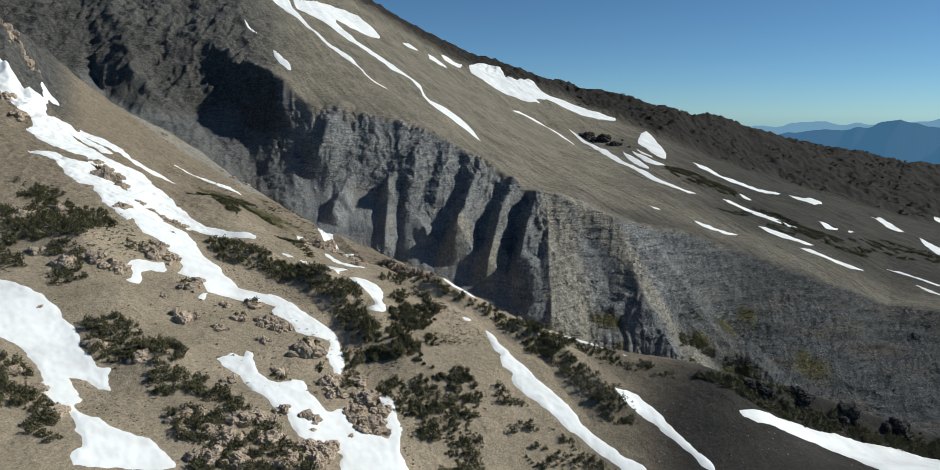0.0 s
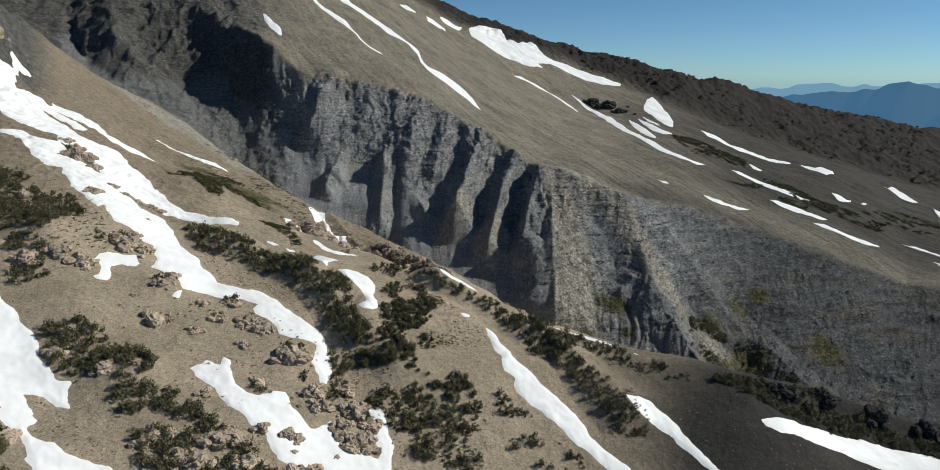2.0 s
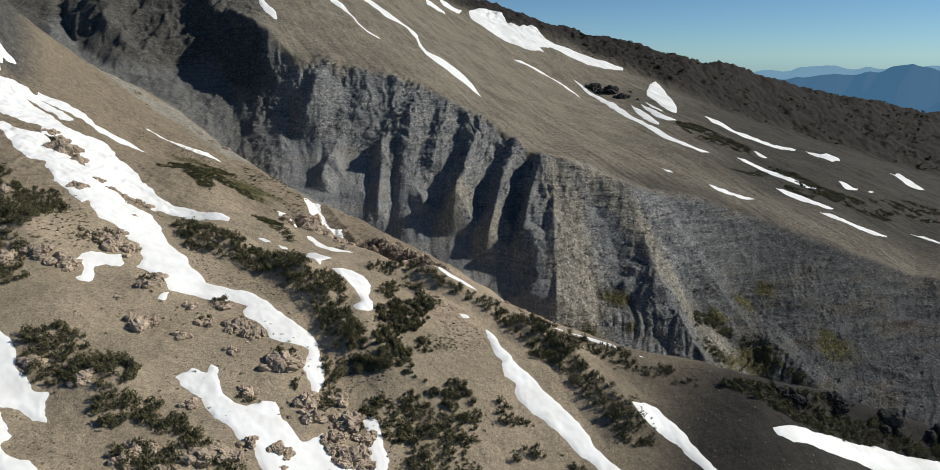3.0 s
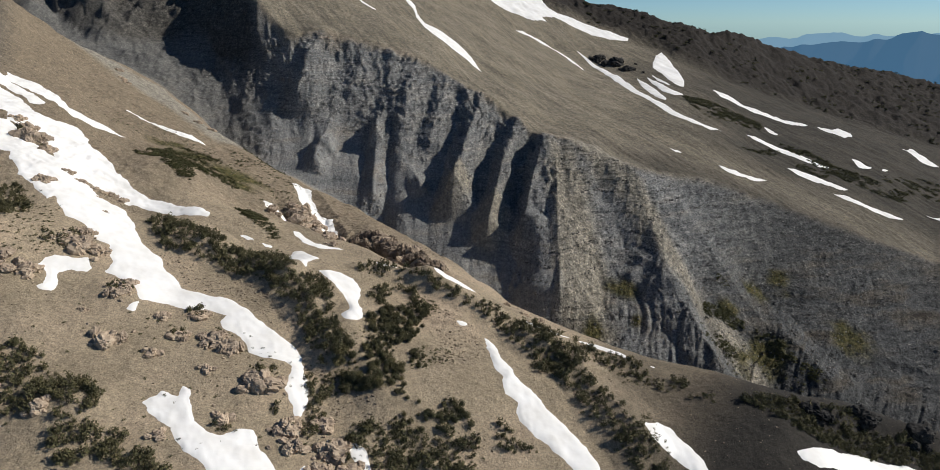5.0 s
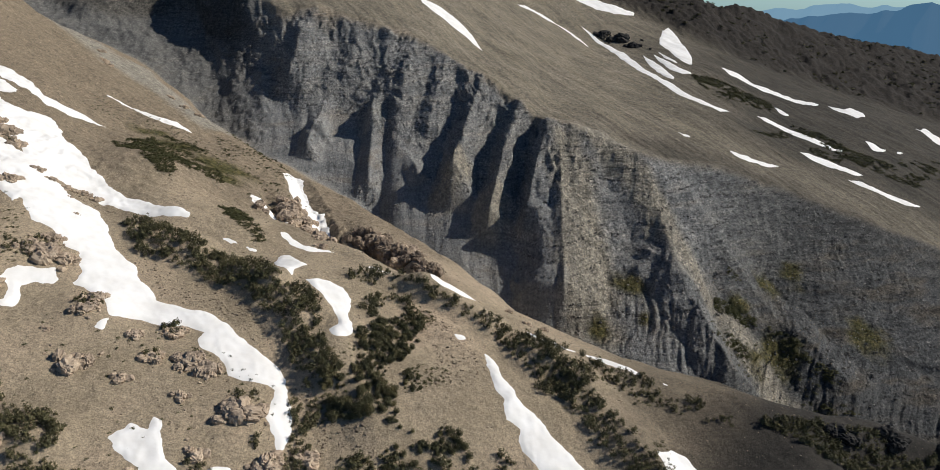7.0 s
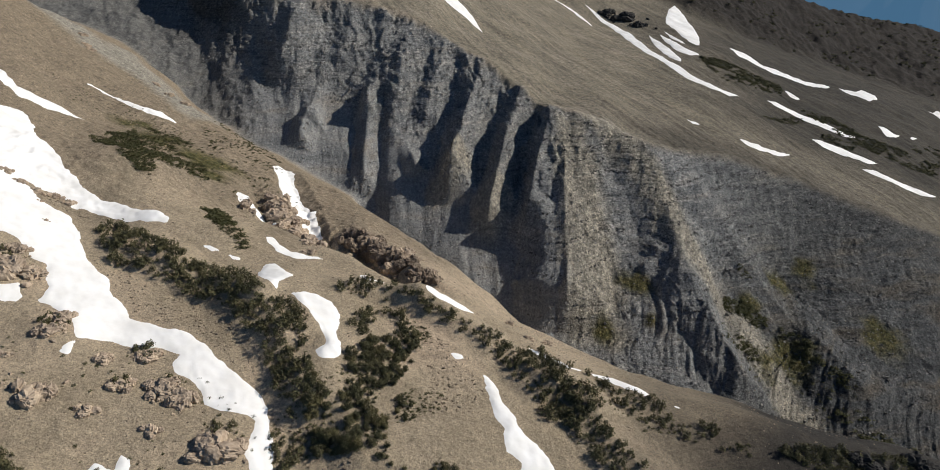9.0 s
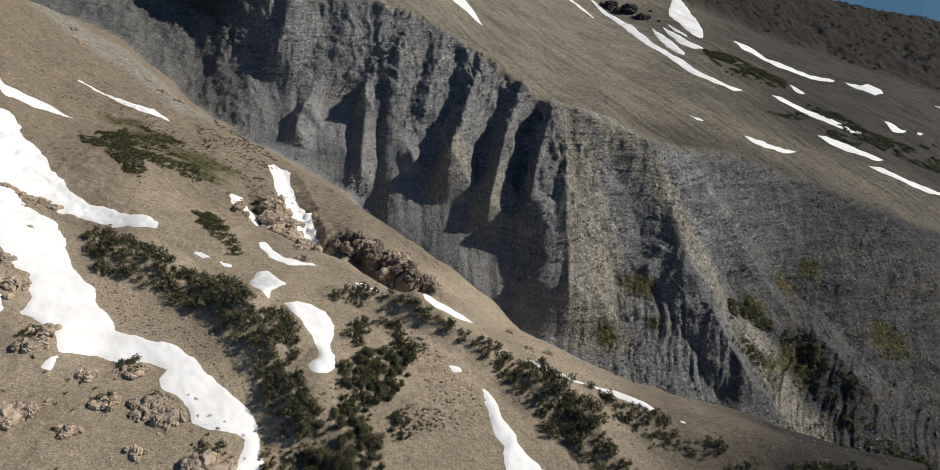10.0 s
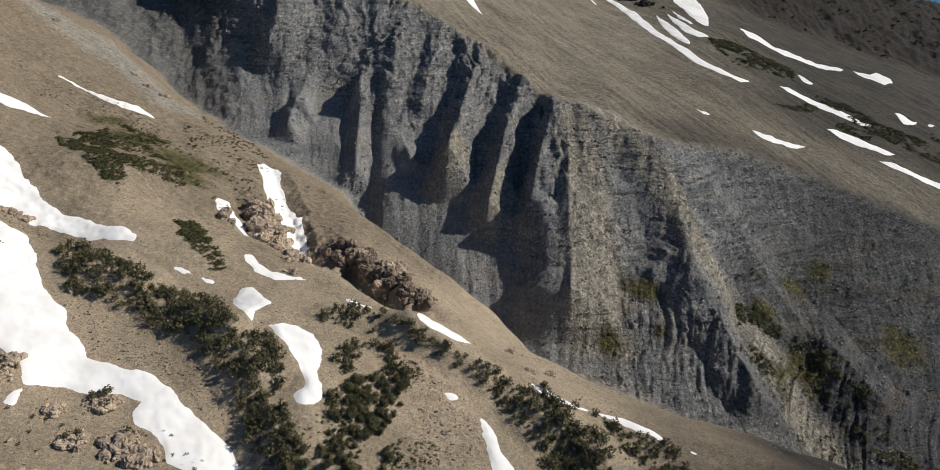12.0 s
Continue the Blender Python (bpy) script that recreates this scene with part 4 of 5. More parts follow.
ROCK_ASH = rock_material("dark_ash_block", (0.05, 0.05, 0.05), (0.09, 0.09, 0.088), (0.14, 0.135, 0.125), True)
NEEDLES = foliage_material("pine_needles", (0.038, 0.040, 0.021), (0.17, 0.155, 0.082))
NEEDLES_MIXED = foliage_material("pine_needles_mixed", (0.038, 0.040, 0.021), (0.17, 0.155, 0.082), True)
SHRUB = foliage_material("low_shrub", (0.032, 0.037, 0.016), (0.108, 0.104, 0.046), True)
BARK = bark_material()
ROCK = rock_material("pinkish_lava", (0.25, 0.197, 0.15), (0.41, 0.335, 0.26), (0.55, 0.465, 0.38))
# brown lava of the cliffs over the hollow, their shade put into the colour
ROCK_SHADED = rock_material("shaded_brown_lava", (0.11, 0.087, 0.068), (0.215, 0.172, 0.134), (0.33, 0.275, 0.22))
ROCK_MIXED = rock_material("brown_rubble", (0.11, 0.09, 0.07), (0.22, 0.18, 0.14), (0.33, 0.275, 0.22), True)
ROCK_GREY = rock_material("grey_rubble", (0.12, 0.12, 0.12), (0.22, 0.217, 0.21), (0.31, 0.295, 0.275), True)


def mesh_of(name, verts, faces, mat, smooth=False):
    me = bpy.data.meshes.new(name)
    me.from_pydata([tuple(v) for v in verts], [], faces)
    if smooth:
        me.polygons.foreach_set("use_smooth", [True] * len(me.polygons))
    me.materials.append(mat)
    return me


# ---- pines ----
def limb(verts, faces, a, b, ra, rb, sides=5):
    a, b = Vector(a), Vector(b)
    d = (b - a).normalized()
    u = d.orthogonal().normalized()
    v = d.cross(u)
    k = len(verts)
    for p, r in ((a, ra), (b, rb)):
        for i in range(sides):
            t = 2 * math.pi * i / sides
            verts.append(p + r * (math.cos(t) * u + math.sin(t) * v))
    for i in range(sides):
        j = (i + 1) % sides
        faces.append((k + i, k + j, k + sides + j, k + sides + i))
    faces.append(tuple(k + sides + i for i in range(sides)))


def spray(verts, faces, at, out, size, rng, blades=3):
    """A spray of needle-covered twigs standing out from a bough: short broad blades."""
    u = out.orthogonal().normalized()
    v = out.cross(u)
    start = rng.uniform(0, 6.28)
    for i in range(blades):
        t = start + 2 * math.pi * i / blades + rng.uniform(-0.5, 0.5)
        way = math.cos(t) * u + math.sin(t) * v
        wide = out.cross(way) * size * rng.uniform(0.4, 0.6)
        tip = at + size * (out * rng.uniform(0.25, 0.9) + way * rng.uniform(0.5, 1.0))
        k = len(verts)
        verts.extend((at - way * size * 0.3 + wide, at - way * size * 0.3 - wide, tip))
        faces.append((k, k + 1, k + 2))


def pine_meshes(seed, clumps=5, sprays=150, flat=1.0, blades=3, size=0.1):
    """A wind-cut pine about 1 m high and wide: leaning stems with side limbs under rounded heads of needles."""
    rng = random.Random(seed)
    tv, tf, cv, cf = [], [], [], []
    heads = []
    for s in range(clumps):
        t = 2 * math.pi * s / clumps + rng.uniform(-0.6, 0.6)
        reach = 0.02 if s == 0 else rng.uniform(0.16, 0.34)
        base = Vector((0.10 * math.cos(t), 0.10 * math.sin(t), -0.10))
        top = Vector((reach * math.cos(t), reach * math.sin(t), flat * rng.uniform(0.5, 0.72) * (1.12 if s == 0 else 1 - 0.8 * reach)))
        knee = base.lerp(top, 0.45) + Vector((rng.uniform(-0.06, 0.06), rng.uniform(-0.06, 0.06), 0))
        limb(tv, tf, base, knee, 0.035, 0.025)
        limb(tv, tf, knee, top, 0.025, 0.008)
        heads.append((top, rng.uniform(0.2, 0.3), flat * rng.uniform(0.24, 0.36)))
        heads.append((base.lerp(top, 0.55) + Vector((rng.uniform(-0.1, 0.1), rng.uniform(-0.1, 0.1), 0)), rng.uniform(0.2, 0.3), flat * rng.uniform(0.18, 0.26)))
    for i in range(sprays):
        at, wide, tall = heads[i % len(heads)]
        out = Vector((rng.gauss(0, 1), rng.gauss(0, 1), abs(rng.gauss(0, 1)) - 0.35)).normalized()
        depth = rng.uniform(0.72, 1.08)
        p = at + Vector((out.x * wide, out.y * wide, out.z * tall)) * depth
        p.z = max(p.z, 0.02)
        lean = (out + Vector((0, 0, 0.5)) + Vector((rng.gauss(0, 0.3), rng.gauss(0, 0.3), rng.gauss(0, 0.3)))).normalized()
        spray(cv, cf, p, lean, size * rng.uniform(0.7, 1.3), rng, blades)
    return (tv, tf), (cv, cf)


PINES = []
for s in range(7):
    (tv, tf), (cv, cf) = pine_meshes(s, 4 + s % 3, 420, 1.0 if s % 3 else 0.75, 3, 0.075)
    PINES.append((mesh_of("trunk", tv, tf, BARK), mesh_of("crown", cv, cf, NEEDLES), np.array([tuple(v) for v in cv]), np.array(cf)))
PINE_THIN = []
for s in range(20, 25):
    cv, cf = pine_meshes(s, 4, 64, 0.9, 3, 0.135)[1]
    PINE_THIN.append((np.array([tuple(v) for v in cv]), np.array(cf)))

SHRUBS = []
for s in range(40, 44):
    cv, cf = pine_meshes(s, 3, 26, 0.8, 3, 0.19)[1]
    SHRUBS.append((np.array([tuple(v) for v in cv]), np.array(cf)))

TREE_BELTS = []
TREE_BELTS.append(((2.1, 2.4, 5.0, -0.6), ((-139.3, 370.8), (-131.0, 374.6), (-114.6, 364.7), (-101.0, 359.1), (-87.5, 359.1), (-67.8, 338.3), (-57.7, 336.2), (-50.3, 326.6), (-48.5, 312.0), (-41.2, 300.7), (-34.8, 291.2), (-48.9, 291.7), (-57.1, 305.6), (-63.6, 319.5), (-76.9, 330.5), (-95.1, 340.8), (-107.0, 345.4), (-126.1, 351.4))))
TREE_BELTS.append(((2.1, 2.2, 4.2, -0.75), ((-47.1, 350.6), (-34.0, 361.9), (-16.5, 350.4), (-4.6, 346.9), (13.0, 342.0), (28.0, 334.8), (37.1, 318.1), (42.0, 303.8), (26.9, 302.8), (21.2, 317.9), (16.3, 327.0), (5.2, 337.3), (-8.3, 343.8), (-22.6, 351.8), (-40.0, 349.8))))
TREE_BELTS.append(((2.3, 1.6, 3.6, -0.12), ((-31.9, 347.5), (-21.8, 344.4), (-14.5, 336.9), (-14.7, 326.2), (-21.1, 319.7), (-16.4, 307.3), (-12.1, 295.3), (-30.4, 292.0), (-30.6, 303.3), (-31.3, 313.6), (-34.8, 321.4), (-35.3, 335.3))))
TREE_BELTS.append(((2.2, 2.2, 4.4, -0.6), ((27.6, 345.0), (42.2, 326.0), (47.7, 303.8), (55.8, 281.3), (66.6, 268.0), (52.9, 265.9), (45.4, 282.5), (36.7, 300.7), (28.7, 318.1))))
TREE_BELTS.append(((2.7, 2.0, 3.8, -0.45), ((43.0, 332.1), (62.9, 324.7), (78.8, 314.8), (89.2, 302.0), (79.8, 302.4), (66.0, 308.2), (49.9, 316.9))))
TREE_BELTS.append(((2.4, 2.2, 4.4, -0.12), ((-42.8, 292.1), (-25.3, 279.2), (-15.1, 267.9), (-3.2, 258.3), (3.5, 247.7), (6.4, 229.2), (-12.8, 223.7), (-19.9, 238.4), (-23.5, 256.8), (-37.4, 278.2))))
TREE_BELTS.append(((2.4, 2, 4.2, -0.12), ((11.2, 278.1), (22.6, 267.0), (26.3, 255.3), (39.6, 253.0), (54.0, 239.7), (30.7, 234.5), (16.6, 244.8), (10.0, 258.2))))
TREE_BELTS.append(((2, 1.8, 4.4, -0.16), ((-242.6, 370.3), (-226.0, 373.2), (-205.1, 368.2), (-186.0, 363.0), (-170.4, 342.8), (-174.4, 316.5), (-160.7, 291.3), (-166.4, 283.7), (-183.2, 296.4), (-199.3, 298.3))))
TREE_BELTS.append(((2, 2, 4.2, -0.25), ((-150.7, 270.3), (-138.9, 275.6), (-128.2, 272.5), (-124.7, 259.9), (-117.7, 264.7), (-103.1, 256.0), (-109.1, 244.5), (-121.4, 248.3), (-135.2, 248.7))))
TREE_BELTS.append(((1.9, 2, 4.4, -0.32), ((-115.0, 243.5), (-104.6, 249.1), (-93.1, 245.1), (-72.2, 230.7), (-58.1, 222.2), (-45.8, 209.1), (-81.3, 199.7), (-95.4, 217.8), (-104.8, 229.0))))
TREE_BELTS.append(((1.9, 2, 4.4, -0.32), ((-164.6, 241.2), (-148.8, 231.5), (-130.3, 215.8), (-121.9, 203.7), (-127.8, 198.4), (-138.6, 204.8), (-145.3, 209.8), (-162.8, 220.0))))
TREE_BELTS.append(((2.1, 2, 4.2, -0.6), ((96.9, 304.3), (140.1, 309.6), (219.0, 314.4), (229.5, 300.6), (214.2, 279.3), (199.3, 295.3), (163.3, 298.9), (116.6, 287.1))))
TREE_BELTS.append(((2.1, 1.8, 4, -0.2), ((-52.9, 286.1), (-40.7, 290.2), (-29.9, 282.9), (-24.5, 268.3), (-19.8, 254.6), (-42.6, 248.8), (-46.8, 265.7))))
TREE_BELTS.append(((2.1, 2, 4.2, -0.3), ((-38.3, 341.5), (-21.1, 347.7), (-14.4, 334.1), (-16.6, 314.6), (-25.8, 299.7), (-16.6, 285.5), (-10.2, 275.3), (-12.9, 255.9), (-23.1, 253.9), (-24.8, 271.8), (-34.8, 290.8), (-35.3, 309.4))))
TREE_BELTS.append(((2.1, 1.8, 3.8, -0.3), ((-7.7, 282.1), (-0.9, 279.7), (4.8, 271.2), (2.9, 258.6), (-5.9, 256.8), (-9.9, 268.1))))
TREE_BELTS.append(((1.8, 1.6, 3.4, -0.8), ((-128.7, 310.5), (-127.2, 316.8), (-119.1, 309.2), (-122.1, 303.6))))
TREE_BELTS.append(((1.8, 1.6, 3.4, -0.8), ((-155.1, 330.4), (-153.7, 338.7), (-146.2, 334.5), (-148.5, 325.3))))
TREE_BELTS.append(((1.8, 1.6, 3.4, -0.8), ((-161.7, 327.5), (-160.6, 333.3), (-155.4, 331.1), (-156.8, 324.1))))
TREE_BELTS.append(((1.8, 1.6, 3.4, -0.8), ((-99.5, 308.2), (-97.1, 313.2), (-91.2, 308.2), (-94.3, 302.9))))
TREE_BELTS.append(((1.8, 1.6, 3.4, -0.8), ((-88.0, 297.9), (-85.2, 301.7), (-80.2, 298.3), (-83.4, 293.2))))
TREE_BELTS.append(((1.8, 1.6, 3.4, -0.8), ((-99.4, 293.6), (-97.9, 296.8), (-94.2, 294.0), (-96.3, 290.8))))
TREE_BELTS.append(((1.8, 1.6, 3.4, -0.8), ((-127.3, 275.3), (-125.8, 277.3), (-122.6, 275.7), (-124.4, 273.2))))
TREE_BELTS.append(((1.8, 1.6, 3.4, -0.8), ((-142.4, 273.6), (-139.2, 277.5), (-132.1, 273.8), (-135.6, 268.8))))
TREE_BELTS.append(((1.8, 1.6, 3.4, -0.8), ((-70.9, 283.9), (-67.4, 289.5), (-61.2, 284.7), (-65.4, 277.5))))
TREE_BELTS.append(((1.8, 1.6, 3.4, -0.8), ((-128.5, 260.7), (-124.7, 266.3), (-113.0, 257.4), (-117.6, 250.9))))
TREE_BELTS.append(((1.8, 1.6, 3.4, -0.8), ((-113.4, 258.5), (-111.8, 264.6), (-104.8, 259.8), (-107.2, 253.4))))
TREE_BELTS.append(((1.8, 1.6, 3.4, -0.8), ((-129.4, 253.2), (-125.9, 256.1), (-117.3, 249.6), (-121.9, 247.0))))
TREE_BELTS.append(((1.8, 1.6, 3.4, -0.8), ((-61.6, 266.2), (-59.2, 269.4), (-55.5, 267.3), (-58.5, 263.7))))
TREE_BELTS.append(((1.8, 1.6, 3.4, -0.8), ((-74.3, 254.6), (-71.8, 258.1), (-67.0, 254.7), (-70.2, 250.7))))
TREE_BELTS.append(((1.8, 1.6, 3.4, -0.8), ((-214.0, 406.4), (-213.7, 416.5), (-205.3, 411.5), (-206.6, 400.8))))
TREE_BELTS.append(((1.8, 1.6, 3.4, -0.8), ((-202.4, 400.4), (-201.9, 408.9), (-194.6, 404.9), (-194.2, 392.6))))
TREE_BELTS.append(((1.8, 1.6, 3.4, -0.8), ((-124.8, 320.5), (-124.0, 324.4), (-120.3, 321.6), (-121.1, 316.3))))
TREE_BELTS.append(((1.8, 1.6, 3.4, -0.8), ((-52.8, 261.7), (-49.4, 265.3), (-44.3, 261.6), (-48.6, 257.6))))
TREE_BELTS.append(((1.8, 1.6, 3.4, -0.8), ((-43.0, 256.1), (-39.3, 259.1), (-34.7, 256.1), (-39.2, 252.7))))
SHRUB_MATS = []
SHRUB_MATS.append(((2.4, 0.5, 1.4, 0.02), ((-54.4, 288.8), (-13.9, 349.7), (-8.4, 276.0), (8.3, 259.4), (-45.7, 247.9))))
SHRUB_MATS.append(((4, 0.4, 1.3, 0.1), ((-148.8, 288.5), (-122.5, 314.0), (-59.8, 295.9), (-45.7, 247.9), (-117.8, 232.5))))
SHRUB_MATS.append(((1.6, 1.2, 2.2, -0.4), ((-106.6, 392.5), (-103.2, 403.7), (-84.7, 378.6), (-91.1, 375.2))))
SHRUB_MATS.append(((4.2, 1.2, 2.6, 0.05), ((37.5, 333.9), (46.7, 331.1), (61.8, 322.1), (78.4, 315.5), (59.5, 312.4), (50.3, 320.2), (38.0, 324.4))))
SHRUB_MATS.append(((3, 1, 2, 0), ((66.5, 473.8), (80.3, 470.7), (82.1, 461.4), (70.7, 467.3))))
SHRUB_MATS.append(((2, 0.8, 2, -0.5), ((96.9, 304.3), (140.3, 310.1), (219.7, 315.4), (230.4, 301.8), (216.8, 282.9), (200.1, 296.6), (163.8, 299.7), (116.6, 287.1))))
SHRUB_MATS.append(((1.9, 0.6, 1.5, -0.1), ((-36.2, 344.5), (-22.1, 346.8), (-11.8, 338.4), (-10.9, 322.4), (-2.9, 300.6), (-33.3, 291.5), (-32.7, 306.5), (-37.4, 320.2))))
SHRUB_MATS.append(((2.1, 0.6, 1.6, -0.05), ((-47.1, 295.5), (-22.9, 279.8), (1.4, 256.3), (7.4, 229.4), (-16.8, 222.3), (-23.5, 256.8), (-39.8, 278.3))))
SHRUB_MATS.append(((2.2, 0.6, 1.5, 0), ((8.8, 280.7), (27.1, 264.5), (55.1, 239.9), (24.3, 233.2), (12.5, 252.6))))
SHRUB_MATS.append(((2.2, 0.6, 1.5, -0.05), ((26.0, 356.3), (43.4, 334.6), (90.8, 303.7), (86.7, 297.4), (61.3, 306.9), (66.6, 268.0), (49.2, 265.7), (27.4, 315.3))))
SHRUB_MATS.append(((2.6, 0.6, 1.6, 0.05), ((-246.0, 376.0), (-228.6, 377.9), (-179.9, 366.1), (-141.0, 342.9), (-151.7, 321.3), (-158.8, 287.5), (-180.8, 292.2), (-193.3, 288.6))))

SHRUB_MATS.append(((2.6, 2, 4.6, -0.25), ((236, 882.6), (266.9, 899.6), (291.5, 881.1), (326.1, 872.8), (309.3, 836), (281.2, 826.9), (249.1, 813.8), (237.7, 847.8))))
SHRUB_MATS.append(((2.8, 2, 4.6, -0.2), ((320.1, 808.3), (349, 802.9), (361.9, 770.6), (393.6, 754.1), (421.1, 744.3), (395.7, 708.9), (367.3, 714.1), (344, 731.1), (323.5, 757.9))))
SHRUB_MATS.append(((3.4, 2, 4.6, -0.1), ((400.8, 768.4), (466.6, 814.7), (510.6, 817.1), (546.4, 819.8), (509, 762), (458.1, 751.8), (409.6, 735))))
SHRUB_MATS.append(((2.6, 1.6, 3.4, -0.1), ((252.9, 731.3), (296.1, 771.5), (308.9, 770.6), (277.3, 738))))
SHRUB_MATS.append(((2.6, 1.6, 3.6, -0.2), ((304.6, 742.8), (339.5, 735.1), (325.6, 710.7), (305.1, 720.5))))
SHRUB_MATS.append(((1.9, 2, 4, -0.5), ((150.7, 502.6), (162.7, 505.1), (176.4, 488.7), (171.6, 485), (156.5, 489.9), (149.3, 490.9))))
SHRUB_MATS.append(((1.9, 2, 4.2, -0.5), ((177.1, 490.7), (189.7, 485.8), (200, 467.6), (212.2, 455.8), (207.4, 451.4), (195.7, 464.5), (183.7, 478.3))))
SHRUB_MATS.append(((1.9, 1.8, 3.4, -0.4), ((150.9, 470.9), (161.6, 465.7), (161.6, 460.4), (152, 458))))
SHRUB_MATS.append(((2, 2, 4, -0.3), ((198.4, 444.3), (210.8, 442.7), (227.5, 434.3), (247.3, 429.6), (245.4, 425.7), (218.8, 429.2), (204.2, 433.3))))
SHRUB_MATS.append(((2, 1.5, 3, -0.3), ((165.6, 523.3), (174.5, 517.9), (174.8, 514.8), (167.7, 517))))
SHRUB_MATS.append(((3.6, 1.2, 2.6, 0.05), ((140, 470), (165, 500), (205, 470), (220, 440), (184.4, 423.3), (160, 432))))
SHRUB_MATS.append(((1.9, 1.2, 2.8, 0.06), ((-180.4, 490.2), (-178, 510), (-162, 505), (-136.3, 475.7), (-124.8, 454.4), (-123.4, 425), (-135, 416), (-150, 420), (-163.5, 440), (-182, 470))))
SHRUB_MATS.append(((1.8, 1.8, 3.2, -0.12), ((-184, 474), (-170, 480), (-148, 452), (-132, 432), (-126, 420), (-138, 413), (-160, 430), (-180, 455))))
SHRUB_MATS.append(((1.4, 1.8, 3.2, -0.8), ((-111.9, 406.9), (-103.8, 411.7), (-91.8, 387.2), (-98.2, 382.4))))
SHRUB_MATS.append(((1.4, 1.4, 2.6, -0.8), ((-93, 383), (-88, 385), (-82, 375), (-87, 372))))
SHRUB_MATS.append(((5.5, 0.8, 2.0, 0.1), ((-150, 500), (-110, 520), (-84, 470), (-100, 430), (-125, 450))))
SHRUB_MATS.append(((3.4, 0.7, 1.6, -0.1), ((-241.3, 530.2), (-215.5, 533.9), (-188.3, 530.9), (-164.3, 526.9), (-142.4, 493.3), (-163.2, 485.2), (-195.7, 510.5), (-211.0, 494.5))))
SHRUB_MATS.append(((3.2, 0.9, 2.0, -0.1), ((-158.6, 539.4), (-159.8, 615.9), (-126.1, 580.3), (-104.2, 510.8), (-109.6, 472.7), (-120.2, 479.9), (-144.7, 508.7))))


def height_at(x, y):
    return land(np.array(x, float), np.array(y, float))[0]


def scatter(outline, spacing, rng, gap=-1.0):
    """Points inside an outline, no two closer than the spacing, thinned and clumped at random."""
    p = np.array(outline, float)
    lo, hi = p.min(0), p.max(0)
    n = int((hi[0] - lo[0]) * (hi[1] - lo[1]) / spacing**2 * 1.6)
    q = lo + rng.random((min(n, 60000), 2)) * (hi - lo)
    q = q[inside(outline, q[:, 0], q[:, 1]) + 0.8 * spacing * value_noise(q[:, 0] / 6, q[:, 1] / 6, 71) > 0]
    q = q[fbm(q[:, 0], q[:, 1], 13, 3, 72) > gap] if len(q) else q
    taken, out = {}, []
    for a, b in q:
        i, j = int(a // spacing), int(b // spacing)
        if all(math.hypot(a - c, b - d) > spacing * 0.55 for u in (-1, 0, 1) for v in (-1, 0, 1) for c, d in taken.get((i + u, j + v), ())):
            taken.setdefault((i, j), []).append((a, b))
            out.append((a, b))
    return np.array(out) if out else np.zeros((0, 2))


def joined(name, pieces, mat, smooth=False):
    """One mesh from many placed copies: (verts, triangles, matrix 3x3, place)."""
    vs, fs, k = [], [], 0
    for v, f, m, at in pieces:
        vs.append(v @ m.T + at)
        fs.append(f + k)
        k += len(v)
    co, tri = np.concatenate(vs), np.concatenate(fs)
    me = bpy.data.meshes.new(name)
    me.vertices.add(len(co))
    me.vertices.foreach_set("co", co.ravel().astype(np.float32))
    me.loops.add(tri.size)
    me.loops.foreach_set("vertex_index", tri.ravel().astype(np.int32))
    me.polygons.add(len(tri))
    me.polygons.foreach_set("loop_start", np.arange(0, tri.size, 3, dtype=np.int32))
    me.polygons.foreach_set("use_smooth", np.full(len(tri), smooth))
    me.update(calc_edges=True)
    me.materials.append(mat)
    return me


def turned(angle, sx, sy, sz):
    c, s = math.cos(angle), math.sin(angle)
    return np.array(((c * sx, -s * sy, 0), (s * sx, c * sy, 0), (0, 0, sz)))


def snow_free(x, y, gap=0.3):
    ok = np.ones(len(x), bool)
    for field in SNOW:
        ok &= snow_depth(field, x, y) < gap
    return ok


rng = np.random.default_rng(4)
spots = []
for (spacing, lo, hi, gap), outline in TREE_BELTS:
    q = scatter(outline, spacing, rng, gap)
    q = q[snow_free(q[:, 0], q[:, 1])] if len(q) else q
    size = 0.9 * (0.6 * lo + (hi - 0.6 * lo) * rng.random(len(q)) ** 1.3)
    spots += [(a, b, s) for (a, b), s in zip(q, size)]
spots = np.array(spots)
zs = height_at(spots[:, 0], spots[:, 1])
near = np.argsort(np.hypot(spots[:, 0] + 15, spots[:, 1] - 300))
masters = []
for trunk, crown, _, _ in PINES:
    masters.append((trunk, crown))
rest = []
for n, i in enumerate(near):
    (a, b, s), z = spots[i], zs[i]
    wide = s * rng.uniform(0.8, 1.15)
    if n < 290:
        k = int(rng.integers(len(PINES)))
        pine = tagged(new("pine_tree"), "dark green wind-stunted pine rooted in bare pumice", "tree", "stunted pines")
        pine.matrix_world = Matrix.LocRotScale((a, b, z), Euler((0, 0, rng.uniform(0, 6.28))), (wide, wide, s))
        for part_name, data in zip(("trunk", "crown"), masters[k]):
            new(part_name, data).parent = pine
    else:
        v, f = PINE_THIN[int(rng.integers(len(PINE_THIN)))]
        rest.append((v, f, turned(rng.uniform(0, 6.28), wide, wide, s), np.array((a, b, z))))
if rest:
    tagged(new("pine_thicket", joined("pine_thicket", rest, NEEDLES_MIXED)), "dark green thickets of stunted pines along the ribs", "trees", kind="stuff")

